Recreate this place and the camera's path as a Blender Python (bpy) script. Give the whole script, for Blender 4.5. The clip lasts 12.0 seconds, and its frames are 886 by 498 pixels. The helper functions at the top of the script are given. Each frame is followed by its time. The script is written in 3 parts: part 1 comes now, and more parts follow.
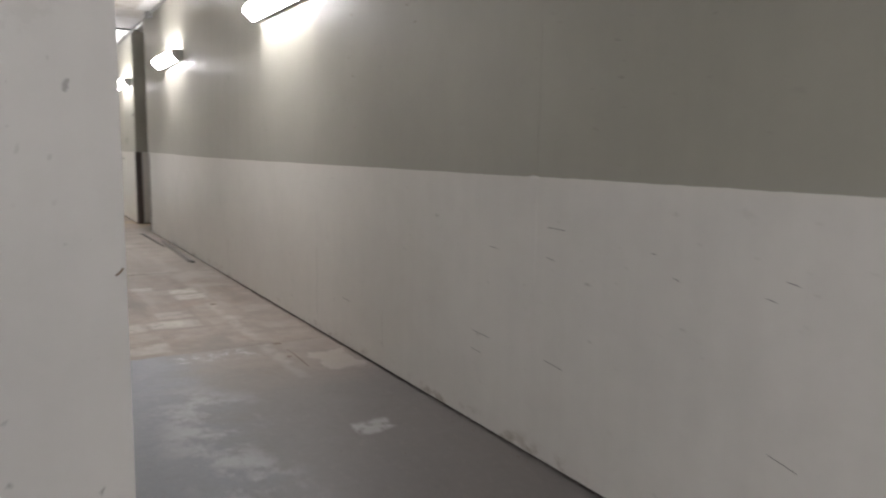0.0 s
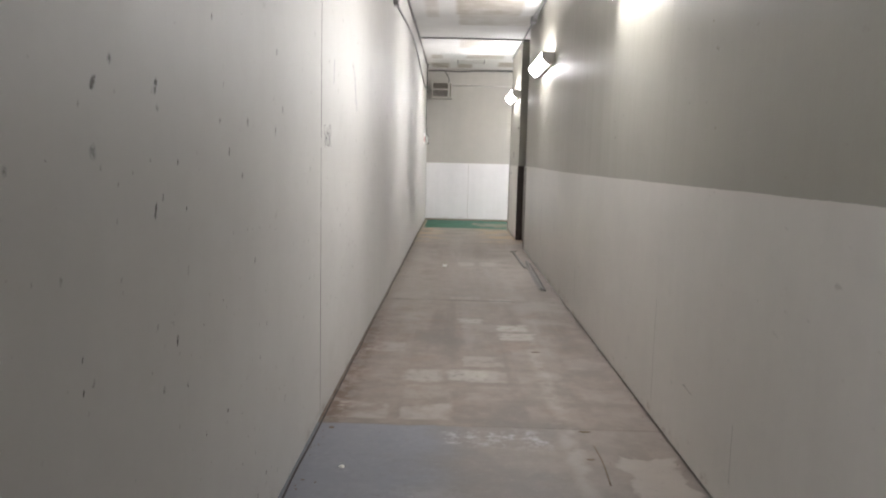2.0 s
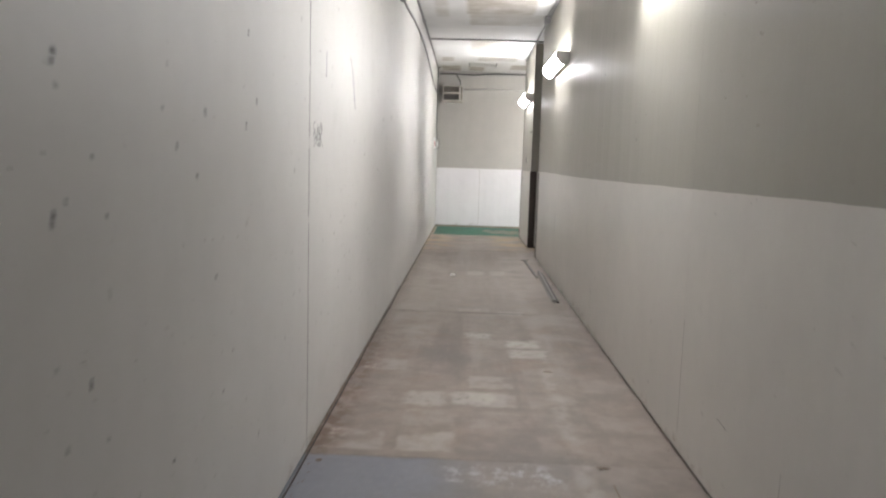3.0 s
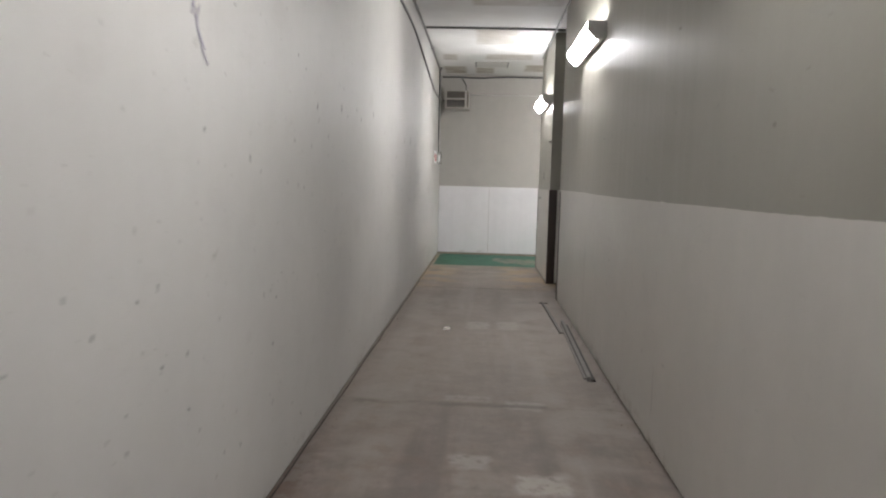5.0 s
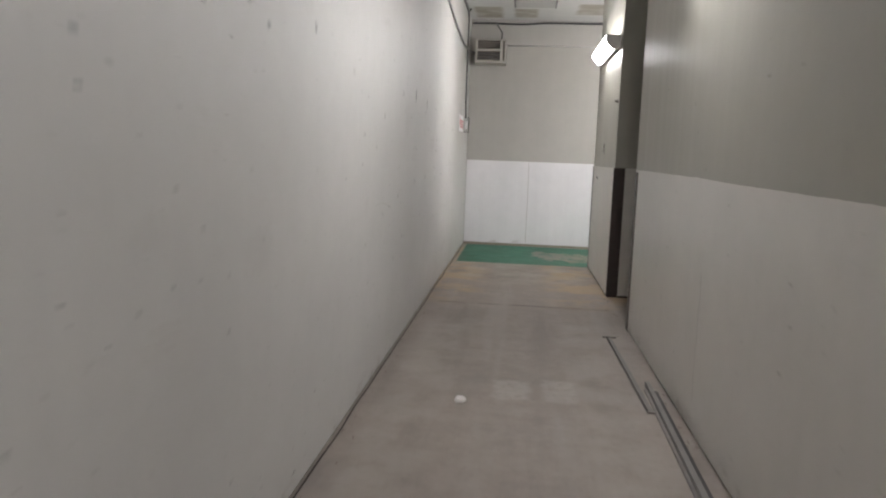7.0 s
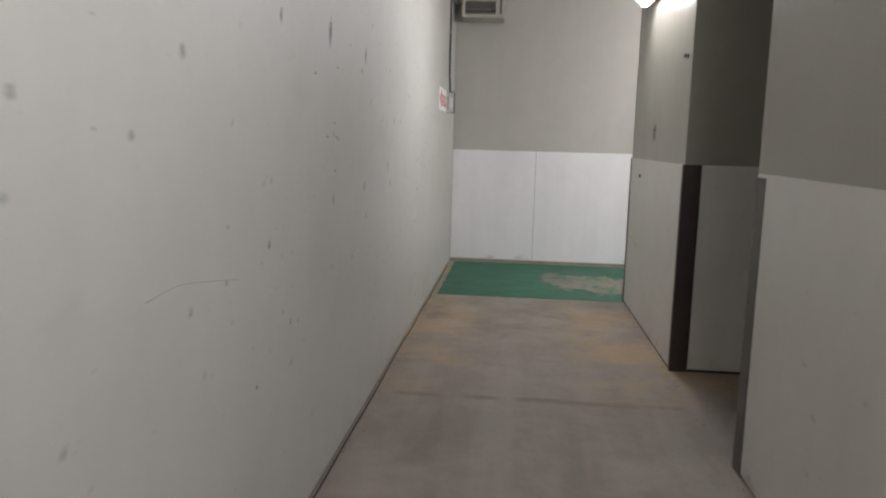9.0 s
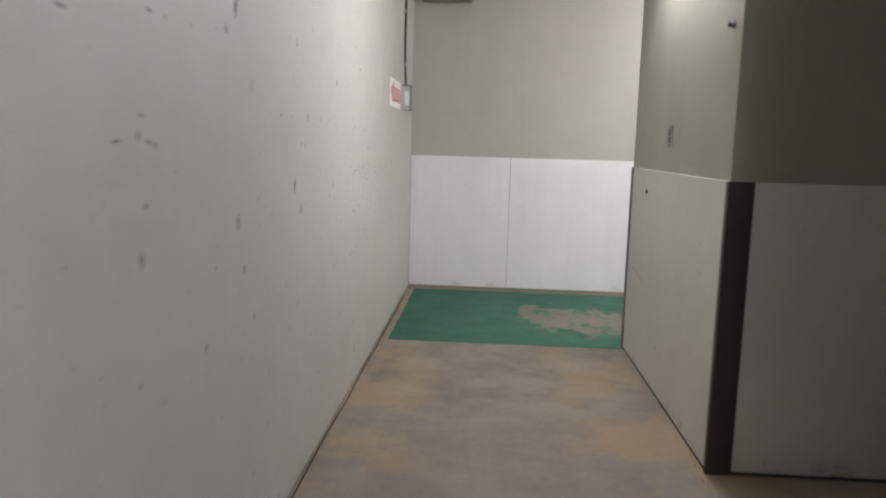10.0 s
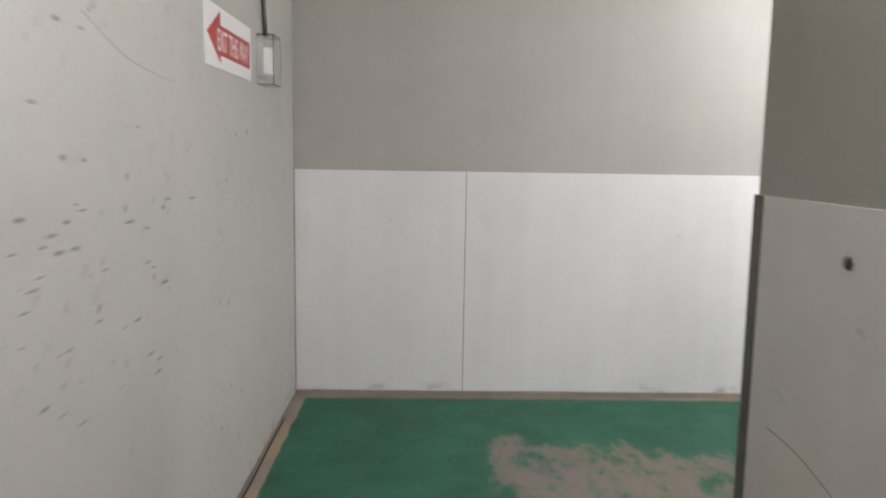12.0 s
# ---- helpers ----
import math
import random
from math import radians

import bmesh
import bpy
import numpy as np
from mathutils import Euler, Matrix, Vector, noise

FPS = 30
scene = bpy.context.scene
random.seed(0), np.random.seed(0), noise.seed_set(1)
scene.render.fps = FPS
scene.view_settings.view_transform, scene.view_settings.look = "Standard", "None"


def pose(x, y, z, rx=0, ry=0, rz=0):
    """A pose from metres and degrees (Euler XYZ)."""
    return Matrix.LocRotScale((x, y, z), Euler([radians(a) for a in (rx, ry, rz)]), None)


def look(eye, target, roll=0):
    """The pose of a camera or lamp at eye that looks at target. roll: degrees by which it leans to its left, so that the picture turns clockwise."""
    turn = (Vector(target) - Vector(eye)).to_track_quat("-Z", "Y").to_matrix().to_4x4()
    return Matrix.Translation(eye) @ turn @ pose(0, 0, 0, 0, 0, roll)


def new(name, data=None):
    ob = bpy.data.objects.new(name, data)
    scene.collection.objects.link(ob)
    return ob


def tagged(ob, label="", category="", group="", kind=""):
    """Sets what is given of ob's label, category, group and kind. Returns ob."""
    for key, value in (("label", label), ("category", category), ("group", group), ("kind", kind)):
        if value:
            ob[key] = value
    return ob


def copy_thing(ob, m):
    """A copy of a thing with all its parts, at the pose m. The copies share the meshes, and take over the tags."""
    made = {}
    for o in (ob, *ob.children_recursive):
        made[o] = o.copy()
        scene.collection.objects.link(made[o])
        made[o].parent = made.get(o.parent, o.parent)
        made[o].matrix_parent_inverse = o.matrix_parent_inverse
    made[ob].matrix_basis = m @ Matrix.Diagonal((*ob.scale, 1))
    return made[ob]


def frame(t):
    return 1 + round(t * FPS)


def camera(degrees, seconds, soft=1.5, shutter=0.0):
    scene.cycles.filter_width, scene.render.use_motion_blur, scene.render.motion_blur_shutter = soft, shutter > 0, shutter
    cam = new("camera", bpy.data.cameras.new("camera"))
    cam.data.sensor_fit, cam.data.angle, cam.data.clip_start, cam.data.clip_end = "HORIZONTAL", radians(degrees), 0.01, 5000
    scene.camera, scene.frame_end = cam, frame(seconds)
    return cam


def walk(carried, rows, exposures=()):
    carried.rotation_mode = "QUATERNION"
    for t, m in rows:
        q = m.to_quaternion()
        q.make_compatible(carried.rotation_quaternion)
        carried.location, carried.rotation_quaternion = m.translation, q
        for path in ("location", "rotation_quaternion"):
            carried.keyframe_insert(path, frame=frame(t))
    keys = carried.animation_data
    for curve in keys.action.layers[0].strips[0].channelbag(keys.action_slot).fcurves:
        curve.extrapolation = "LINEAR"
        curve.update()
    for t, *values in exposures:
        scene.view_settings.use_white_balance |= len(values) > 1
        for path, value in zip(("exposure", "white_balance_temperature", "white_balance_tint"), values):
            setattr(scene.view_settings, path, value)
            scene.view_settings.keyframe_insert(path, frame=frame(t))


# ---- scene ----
cam = camera(61.8, 12.0, soft=2.0, shutter=0.5)
PATH = [
    (0, (-0.214, -2.581, 1.311), (0.788, -0.870, 1.051), 0.8),
    (0.3, (0.002, -2.289, 1.323), (0.874, -0.503, 1.099), 1.5),
    (0.5, (0.132, -2.113, 1.347), (0.876, -0.266, 1.165), 2.0),
    (0.7, (0.23, -1.957, 1.351), (0.75, -0.035, 1.153), 3.0),
    (1, (0.359, -1.749, 1.28), (0.667, 0.219, 1.101), 2.3),
    (1.5, (0.515, -1.383, 1.307), (0.576, 0.606, 1.108), 2.8),
    (2, (0.638, -1.271, 1.3), (0.61, 0.715, 1.062), 1.4),
    (2.5, (0.677, -1.181, 1.294), (0.627, 0.8, 1.021), -0.2),
    (3, (0.675, -0.885, 1.283), (0.614, 1.101, 1.06), 1.7),
    (3.5, (0.704, -0.375, 1.291), (0.709, 1.619, 1.136), 2.0),
    (3.7, (0.757, -0.210, 1.287), (0.647, 1.782, 1.142), 1.7),
    (5.3, (0.818, 1.780, 1.270), (0.718, 3.768, 1.071), 1.4),
    (5.5, (0.809, 2.054, 1.3), (0.725, 4.031, 1.013), -0.2),
    (6, (0.831, 2.707, 1.285), (0.623, 4.671, 0.969), 1.0),
    (6.5, (0.785, 3.368, 1.309), (0.729, 5.352, 1.067), 1.1),
    (7, (0.79, 3.96, 1.3), (0.594, 5.935, 1.048), 2.1),
    (7.2, (0.841, 4.393, 1.322), (0.686, 6.380, 1.157), 0.7),
    (8.8, (0.708, 6.459, 1.287), (0.559, 8.445, 1.110), 1.3),
    (9, (0.716, 6.69, 1.336), (0.526, 8.659, 1.047), 1.5),
    (9.5, (0.692, 7.367, 1.319), (0.683, 9.345, 1.023), 2.0),
    (10, (0.706, 8.079, 1.352), (0.595, 10.057, 1.072), 1.6),
    (10.5, (0.684, 8.753, 1.331), (0.69, 10.73, 1.032), 1.4),
    (11, (0.699, 9.494, 1.338), (0.629, 11.468, 1.028), 1.6),
    (11.5, (0.706, 10.241, 1.333), (0.74, 12.22, 1.048), -0.3),
    (12, (0.712, 10.971, 1.34), (0.757, 12.954, 1.085), 0.9),
]
# the phone opens up where the corridor is dim
EXPOSURES = [(0.0, 0.58, 6530, 11.5), (0.5, 0.60, 6530, 11.5), (1.5, 0.52, 6520, 11), (2.5, 0.54, 6500, 10.5), (3.0, 0.55, 6480, 10.5), (3.5, 0.42, 6480, 10.5), (3.7, 0.34, 6480, 10.5), (5.3, -0.02, 6480, 10.5), (6.0, 0.05, 6470, 11), (6.5, 0.12, 6460, 11), (7.2, 0.07, 6440, 11),
             (8.8, -0.06, 6440, 11), (9.5, 0.02, 6440, 11), (10.0, 0.12, 6440, 11), (10.5, 0.18, 6430, 11.5), (11.5, 0.04, 6430, 12), (12.0, 0.0, 6430, 12)]
walk(cam, [(t, look(eye, target, roll)) for t, eye, target, roll in PATH],
     exposures=EXPOSURES)
# ---------------------------------------------------------------- light
# Closed basement corridor: the only light is that of the fluorescent fittings.
LAMP = 56.0
world = bpy.data.worlds.new("world")
world.use_nodes = True
world.node_tree.nodes["Background"].inputs["Color"].default_value = (0.02, 0.02, 0.02, 1)
world.node_tree.nodes["Background"].inputs["Strength"].default_value = 0.1
scene.world = world

# plan, metres: x = 0 left wall, x = W right wall, y along the corridor
W = 1.677
H = 3.25
Y0, YSEAM, YN, YF, YC, YE = -0.81, 2.257, 9.77, 11.12, 13.12, 14.95
PANEL = 1.236


# ---------------------------------------------------------------- materials
class Nodes:
    """Small builder for node materials in object coordinates."""

    def __init__(self, name, rough=0.6, metal=0.0):
        self.m = bpy.data.materials.new(name)
        self.m.use_nodes = True
        self.t = self.m.node_tree
        self.b = self.t.nodes["Principled BSDF"]
        self.b.inputs["Roughness"].default_value = rough
        self.b.inputs["Metallic"].default_value = metal
        self.pos = self.t.nodes.new("ShaderNodeTexCoord").outputs["Object"]

    def put(self, sock, v):
        if isinstance(v, (int, float)):
            sock.default_value = v
        elif isinstance(v, tuple):
            sock.default_value = (*v, 1) if len(sock.default_value) == 4 and len(v) == 3 else v
        else:
            self.t.links.new(v, sock)

    def math(self, op, a, b=0.0, c=0.0, clamp=False):
        n = self.t.nodes.new("ShaderNodeMath")
        n.operation, n.use_clamp = op, clamp
        for s, v in zip(n.inputs, (a, b, c)):
            self.put(s, v)
        return n.outputs[0]

    def mul(self, *v):
        out = v[0]
        for x in v[1:]:
            out = self.math("MULTIPLY", out, x)
        return out

    def scaled(self, v, s):
        n = self.t.nodes.new("ShaderNodeVectorMath")
        n.operation = "MULTIPLY"
        self.put(n.inputs[0], v)
        n.inputs[1].default_value = s
        return n.outputs[0]

    def moved(self, v, s):
        n = self.t.nodes.new("ShaderNodeVectorMath")
        n.operation = "ADD"
        self.put(n.inputs[0], v)
        self.put(n.inputs[1], s)
        return n.outputs[0]

    def xyz(self, v=None):
        n = self.t.nodes.new("ShaderNodeSeparateXYZ")
        self.put(n.inputs[0], v or self.pos)
        return n.outputs

    def join(self, x, y, z):
        n = self.t.nodes.new("ShaderNodeCombineXYZ")
        for s, v in zip(n.inputs, (x, y, z)):
            self.put(s, v)
        return n.outputs[0]

    def noise(self, scale, detail=3.0, v=None, rough=0.55):
        n = self.t.nodes.new("ShaderNodeTexNoise")
        self.put(n.inputs["Vector"], v or self.pos)
        n.inputs["Scale"].default_value, n.inputs["Detail"].default_value = scale, detail
        n.inputs["Roughness"].default_value = rough
        return n.outputs["Fac"]

    def cells(self, v):
        n = self.t.nodes.new("ShaderNodeTexVoronoi")
        n.voronoi_dimensions = "2D"
        self.put(n.inputs["Vector"], v)
        n.inputs["Scale"].default_value = 1.0
        return n.outputs["Distance"], n.outputs["Color"]

    def ramp(self, v, lo, hi):
        n = self.t.nodes.new("ShaderNodeMapRange")
        n.interpolation_type = "SMOOTHSTEP"
        self.put(n.inputs[0], v)
        n.inputs[1].default_value, n.inputs[2].default_value = lo, hi
        n.inputs[3].default_value, n.inputs[4].default_value = 0.0, 1.0
        return n.outputs[0]

    def mix(self, f, a, b):
        n = self.t.nodes.new("ShaderNodeMix")
        n.data_type = "RGBA"
        self.put(n.inputs[0], f)
        self.put(n.inputs[6], a)
        self.put(n.inputs[7], b)
        return n.outputs[2]

    def area(self, x0, x1, y0, y1, soft=0.03, wob=0.05, scale=6.0):
        """Rectangle mask in x and y with an uneven edge."""
        p = self.xyz()
        w = self.math("MULTIPLY_ADD", self.noise(scale, 5), wob * 2, -wob)
        x, y = self.math("ADD", p[0], w), self.math("ADD", p[1], w)
        return self.mul(self.ramp(x, x0 - soft, x0 + soft), self.ramp(x, x1 + soft, x1 - soft),
                        self.ramp(y, y0 - soft, y0 + soft), self.ramp(y, y1 + soft, y1 - soft))

    def flecks(self, sy, sz, size, share, seed, skew=0.0):
        """Sparse scuffs on an upright wall, longer along the axis with the smaller factor."""
        p = self.xyz()
        wob = self.math("ADD", self.math("MULTIPLY_ADD", self.noise(30, 3), 0.20, -0.10), self.math("MULTIPLY_ADD", self.noise(110, 2), 0.10, -0.05))
        plan = self.math("ADD", p[0], p[1])
        lean = self.math("MULTIPLY_ADD", p[2], skew, self.math("ADD", wob, seed * 3.7))
        v = self.join(self.math("MULTIPLY_ADD", plan, sy, lean), self.math("MULTIPLY_ADD", self.math("MULTIPLY_ADD", plan, -0.35 * skew, p[2]), sz, wob), 0.0)
        d, c = self.cells(v)
        r = self.xyz(c)
        on = self.math("GREATER_THAN", r[0], 1 - share)
        lim = self.math("MULTIPLY_ADD", r[1], size, size * 0.3)
        near = self.math("SUBTRACT", 1.0, self.math("DIVIDE", d, lim), clamp=True)
        return self.mul(self.ramp(near, 0.0, 0.65), on, self.math("MULTIPLY_ADD", r[2], 0.55, 0.45))

    def finish(self, colour, rough=None, height=None, bump=0.1, dist=0.01):
        self.put(self.b.inputs["Base Color"], colour)
        if rough is not None:
            self.put(self.b.inputs["Roughness"], rough)
        if height is not None:
            n = self.t.nodes.new("ShaderNodeBump")
            n.inputs["Strength"].default_value, n.inputs["Distance"].default_value = bump, dist
            self.put(n.inputs["Height"], height)
            self.t.links.new(n.outputs[0], self.b.inputs["Normal"])
        return self.m


def plain(name, colour, rough=0.5, metal=0.0, vary=0.12, scale=30.0):
    n = Nodes(name, rough, metal)
    dark = tuple(c * (1 - vary) for c in colour)
    light = tuple(min(1, c * (1 + vary)) for c in colour)
    f = n.noise(scale, 4)
    return n.finish(n.mix(f, dark, light), n.math("MULTIPLY_ADD", n.noise(scale * 2, 2), 0.2, rough - 0.1), f, 0.05, 0.002)


WHITE, TAUPE, GREYW = (0.660, 0.638, 0.602), (0.330, 0.318, 0.272), (0.498, 0.485, 0.460)


def wall_paint(name, upright, lower=None, upper=GREYW, amount=0.85, rough=0.42):
    """Old semi-gloss paint: roller streaks, faint stains, scuffs; lower and upper coats meet at an uneven line."""
    n = Nodes(name)
    p = n.xyz()
    col = upper
    if lower:
        plan = n.join(n.math("ADD", p[0], p[1]), 0.0, 0.0)
        rise = n.math("MULTIPLY_ADD", n.ramp(p[1], 5.2, 9.2), 0.026, PANEL - 0.030)
        line = n.math("ADD", n.math("MULTIPLY_ADD", n.noise(1.2, 2, plan), 0.014, rise), n.math("MULTIPLY_ADD", n.noise(14, 3, plan), 0.010, -0.005))
        over = n.math("SUBTRACT", p[2], line)
        col = n.mix(n.ramp(over, -0.002, 0.002), lower, upper)
    streak = n.noise(1.0, 4, n.scaled(n.pos, (9, 9, 0.35)))
    cloud = n.noise(1.3, 4)
    tone = n.math("ADD", n.math("MULTIPLY_ADD", streak, 0.10, 0.90), n.math("ADD", n.math("MULTIPLY_ADD", cloud, 0.20, -0.10), n.math("MULTIPLY_ADD", n.noise(7, 5, None, 0.65), 0.10, -0.05)))
    hsv = n.t.nodes.new("ShaderNodeHueSaturation")
    n.put(hsv.inputs["Value"], tone)
    n.put(hsv.inputs["Color"], col)
    col = hsv.outputs[0]
    s = (6.6, 4.8) if upright else (2.6, 6.0)
    s2 = (1.9, 3.2) if upright else (1.1, 2.6)
    gather = n.ramp(n.noise(1.1, 2, n.moved(n.pos, (4.0, 2.0, 7.0))), 0.38, 0.62)
    small = n.mul(n.flecks(*s, 0.055, 0.5, 1.0), n.math("MULTIPLY_ADD", gather, 0.85, 0.15))
    large = n.math("MAXIMUM", n.mul(n.flecks(*s2, 0.045, 0.25, 5.0, 0.6), 0.4), n.mul(n.flecks(s[0] * 2.1, s[1] * 1.9, 0.07, 0.3, 3.0), gather, 0.7))
    smear = n.math("MAXIMUM", n.mul(n.flecks(1.3, 2.3, 0.22, 0.25, 9.0, 0.5), 0.2), n.mul(n.ramp(n.noise(1.0, 5, n.scaled(n.pos, (1.5, 1.5, 5.0)), 0.7), 0.60, 0.78), 0.3))
    if upright and amount > 0.5:
        # trolley rubs on the last stretch
        rubs = n.mul(n.flecks(4.2, 9.0, 0.16, 0.6, 13.0, 1.6), n.ramp(p[1], 10.4, 11.4), n.ramp(p[2], 0.35, 0.75), n.ramp(p[2], 2.4, 1.5), n.ramp(n.noise(1.7, 3), 0.38, 0.56))
        dots = n.mul(n.flecks(9.0, 7.0, 0.10, 0.5, 17.0, 0.8), n.ramp(p[1], 9.6, 10.6), n.ramp(n.noise(1.9, 3, n.moved(n.pos, (1.0, 5.0, 2.0))), 0.40, 0.6))
        col = n.mix(n.mul(rubs, 0.22), col, (0.20, 0.18, 0.16))
        col = n.mix(n.mul(dots, 0.5), col, (0.12, 0.11, 0.10))
    col = n.mix(n.mul(smear, amount), col, (0.30, 0.28, 0.25))
    col = n.mix(n.mul(large, amount), col, (0.13, 0.115, 0.09))
    col = n.mix(n.mul(small, amount), col, (0.07, 0.06, 0.055))
    grime = n.mul(n.ramp(p[2], 0.11, 0.02), n.ramp(n.noise(5, 6, n.scaled(n.pos, (1.0, 1.0, 2.0)), 0.7), 0.52, 0.66), 0.6)
    col = n.mix(grime, col, (0.21, 0.155, 0.11))
    r = n.math("ADD", n.math("MULTIPLY_ADD", streak, 0.22, rough - 0.11), n.math("MULTIPLY_ADD", small, 0.3, 0.0))
    fine = n.noise(1.0, 4, n.scaled(n.pos, (26, 26, 1.6)))
    h = n.math("ADD", n.mul(n.noise(60, 3), 0.3), n.math("ADD", n.mul(streak, 0.5), n.mul(fine, 0.5)))
    return n.finish(col, r, h, 0.2, 0.006)


M_LEFT = wall_paint("left_wall_paint", True, rough=0.54)
M_RIGHT = wall_paint("two_coat_paint", False, WHITE, TAUPE, 0.3, 0.36)
M_WHITE = wall_paint("white_panel_paint", False, None, WHITE, 0.35, 0.5)
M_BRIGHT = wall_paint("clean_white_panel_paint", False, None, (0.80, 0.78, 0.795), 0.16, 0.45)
M_TAUPE = wall_paint("taupe_paint", True, None, TAUPE, 0.2, 0.38)
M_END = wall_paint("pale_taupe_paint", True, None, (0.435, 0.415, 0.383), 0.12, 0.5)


def floor_material():
    n = Nodes("worn_concrete")
    p = n.xyz()
    fine, mid, big = n.noise(55, 4), n.noise(7, 5), n.noise(1.4, 4)
    col = n.mix(n.ramp(mid, 0.3, 0.7), (0.178, 0.147, 0.128), (0.240, 0.202, 0.176))
    col = n.mix(n.mul(n.ramp(big, 0.5, 0.66), 0.55), col, (0.142, 0.125, 0.115))
    track = n.noise(1.0, 4, n.scaled(n.pos, (3.6, 0.35, 1.0)))
    col = n.mix(n.mul(n.ramp(track, 0.48, 0.66), n.ramp(p[1], 2.3, 4.0), n.ramp(p[1], 11.5, 10.0), 0.6), col, (0.134, 0.112, 0.099))
    col = n.mix(n.mul(n.ramp(track, 0.47, 0.30), n.ramp(p[1], 2.3, 4.0), 0.5), col, (0.28, 0.247, 0.222))
    # paler bands beside the walls
    side = n.math("MAXIMUM", n.area(0.10, 0.44, 4.4, 9.6, 0.08, 0.08, 3), n.area(1.18, 1.66, 4.6, 9.8, 0.08, 0.08, 3))
    col = n.mix(n.mul(side, n.ramp(n.noise(2.4, 5), 0.36, 0.60), 0.5), col, (0.315, 0.278, 0.245))
    # whole width brightened by colour along the stretch that came out too dark
    col = n.mix(n.mul(n.ramp(p[1], 4.5, 6.0), n.ramp(p[1], 12.5, 10.5), 0.22), col, (0.31, 0.275, 0.245))
    # ghosts of lifted tiles
    wob = n.math("MULTIPLY_ADD", n.noise(9, 4), 0.05, -0.025)
    u = n.math("DIVIDE", n.math("ADD", n.math("SUBTRACT", p[0], 0.03), wob), 0.335)
    v = n.math("DIVIDE", n.math("ADD", n.math("SUBTRACT", p[1], 2.30), wob), 0.33)
    wn = n.t.nodes.new("ShaderNodeTexWhiteNoise")
    wn.noise_dimensions = "2D"
    n.put(wn.inputs["Vector"], n.join(n.math("FLOOR", u), n.math("FLOOR", v), 0.0))
    fu, fv = n.math("FRACT", u), n.math("FRACT", v)
    tile = n.mul(n.ramp(fu, 0.02, 0.10), n.ramp(fu, 0.90, 0.80), n.ramp(fv, 0.04, 0.14), n.ramp(fv, 0.92, 0.78))
    tile = n.mul(tile, n.ramp(wn.outputs["Value"], 0.30, 0.95), n.ramp(n.noise(5, 5), 0.34, 0.58))
    tile = n.mul(tile, n.ramp(p[1], 2.25, 2.35), n.math("SUBTRACT", 1.0, n.mul(n.ramp(p[1], 3.0, 5.2), 0.78)), n.math("SUBTRACT", 1.0, n.mul(n.ramp(p[0], 0.9, 1.05), 0.55)))
    col = n.mix(n.mul(tile, 0.6), col, (0.36, 0.322, 0.287))
    # patches left by lifted tiles, scraped paler
    for x0, x1, y0, y1, k in ((1.00, 1.22, 4.33, 4.54, 0.75), (1.00, 1.27, 4.05, 4.27, 0.6), (0.70, 0.88, 4.58, 4.76, 0.5), (0.63, 0.86, 3.02, 3.24, 0.5), (0.36, 0.58, 2.98, 3.22, 0.35), (0.98, 1.2, 5.5, 5.66, 0.4), (0.62, 0.9, 5.62, 5.74, 0.3), (0.7, 0.9, 7.86, 8.2, 0.35), (0.98, 1.16, 7.86, 8.25, 0.3)):
        patch = n.mul(n.area(x0, x1, y0, y1, 0.025, 0.05, 9), n.ramp(n.noise(17, 5), 0.28, 0.52), k)
        col = n.mix(patch, col, (0.42, 0.385, 0.345))
    # dirty band along the slab joints
    for yj in (5.57, 10.46):
        band = n.mul(n.area(0.1, 1.62, yj - 0.035, yj + 0.03, 0.03, 0.04, 5), n.ramp(n.noise(4, 5), 0.36, 0.6), 0.6)
        col = n.mix(band, col, (0.105, 0.09, 0.08))
    # long wheel-worn lane towards the right wall
    lane = n.mul(n.area(1.17, 1.25, 1.4, 4.6, 0.03, 0.04), n.ramp(n.noise(8, 4), 0.36, 0.6), 0.55)
    col = n.mix(lane, col, (0.34, 0.30, 0.265))
    # dirt by the foot of the walls
    foot = n.mul(n.ramp(p[0], 0.20, 0.02), n.ramp(n.noise(9, 6, None, 0.7), 0.42, 0.56), n.ramp(p[1], 2.1, 2.4), n.ramp(p[1], 5.4, 4.0))
    col = n.mix(n.mul(foot, 0.9), col, (0.115, 0.072, 0.05))
    # grey paint of the first bay, blue where it is thickest
    paint = n.mul(n.ramp(n.math("MULTIPLY_ADD", n.noise(10, 4), 0.05, p[1]), 2.285, 2.265), n.ramp(n.noise(2.2, 5), 0.22, 0.34))
    thin = n.math("SUBTRACT", 0.85, n.mul(n.ramp(p[0], 0.50, 0.95), n.ramp(p[1], 0.9, 2.0), 0.80))
    col = n.mix(n.mul(paint, thin), col, (0.148, 0.138, 0.134))
    blue = n.mul(paint, n.ramp(n.math("MULTIPLY_ADD", n.noise(3.0, 6), 0.7, p[0]), 1.2, 0.7))
    col = n.mix(n.mul(blue, 0.9), col, (0.175, 0.18, 0.208))
    # whitish bare patches, with the glare of the lamps painted in
    bare_glare = n.mul(n.ramp(p[1], 1.75, 1.2), n.ramp(n.math("MULTIPLY_ADD", n.noise(1.4, 2), 0.5, p[0]), 0.45, 0.75),
                 n.ramp(n.math("MULTIPLY_ADD", n.noise(1.4, 2), 0.5, p[0]), 1.10, 0.8), n.ramp(n.noise(3.6, 6, None, 0.65), 0.45, 0.60))
    col = n.mix(n.mul(bare_glare, 0.5), col, (0.40, 0.395, 0.405))
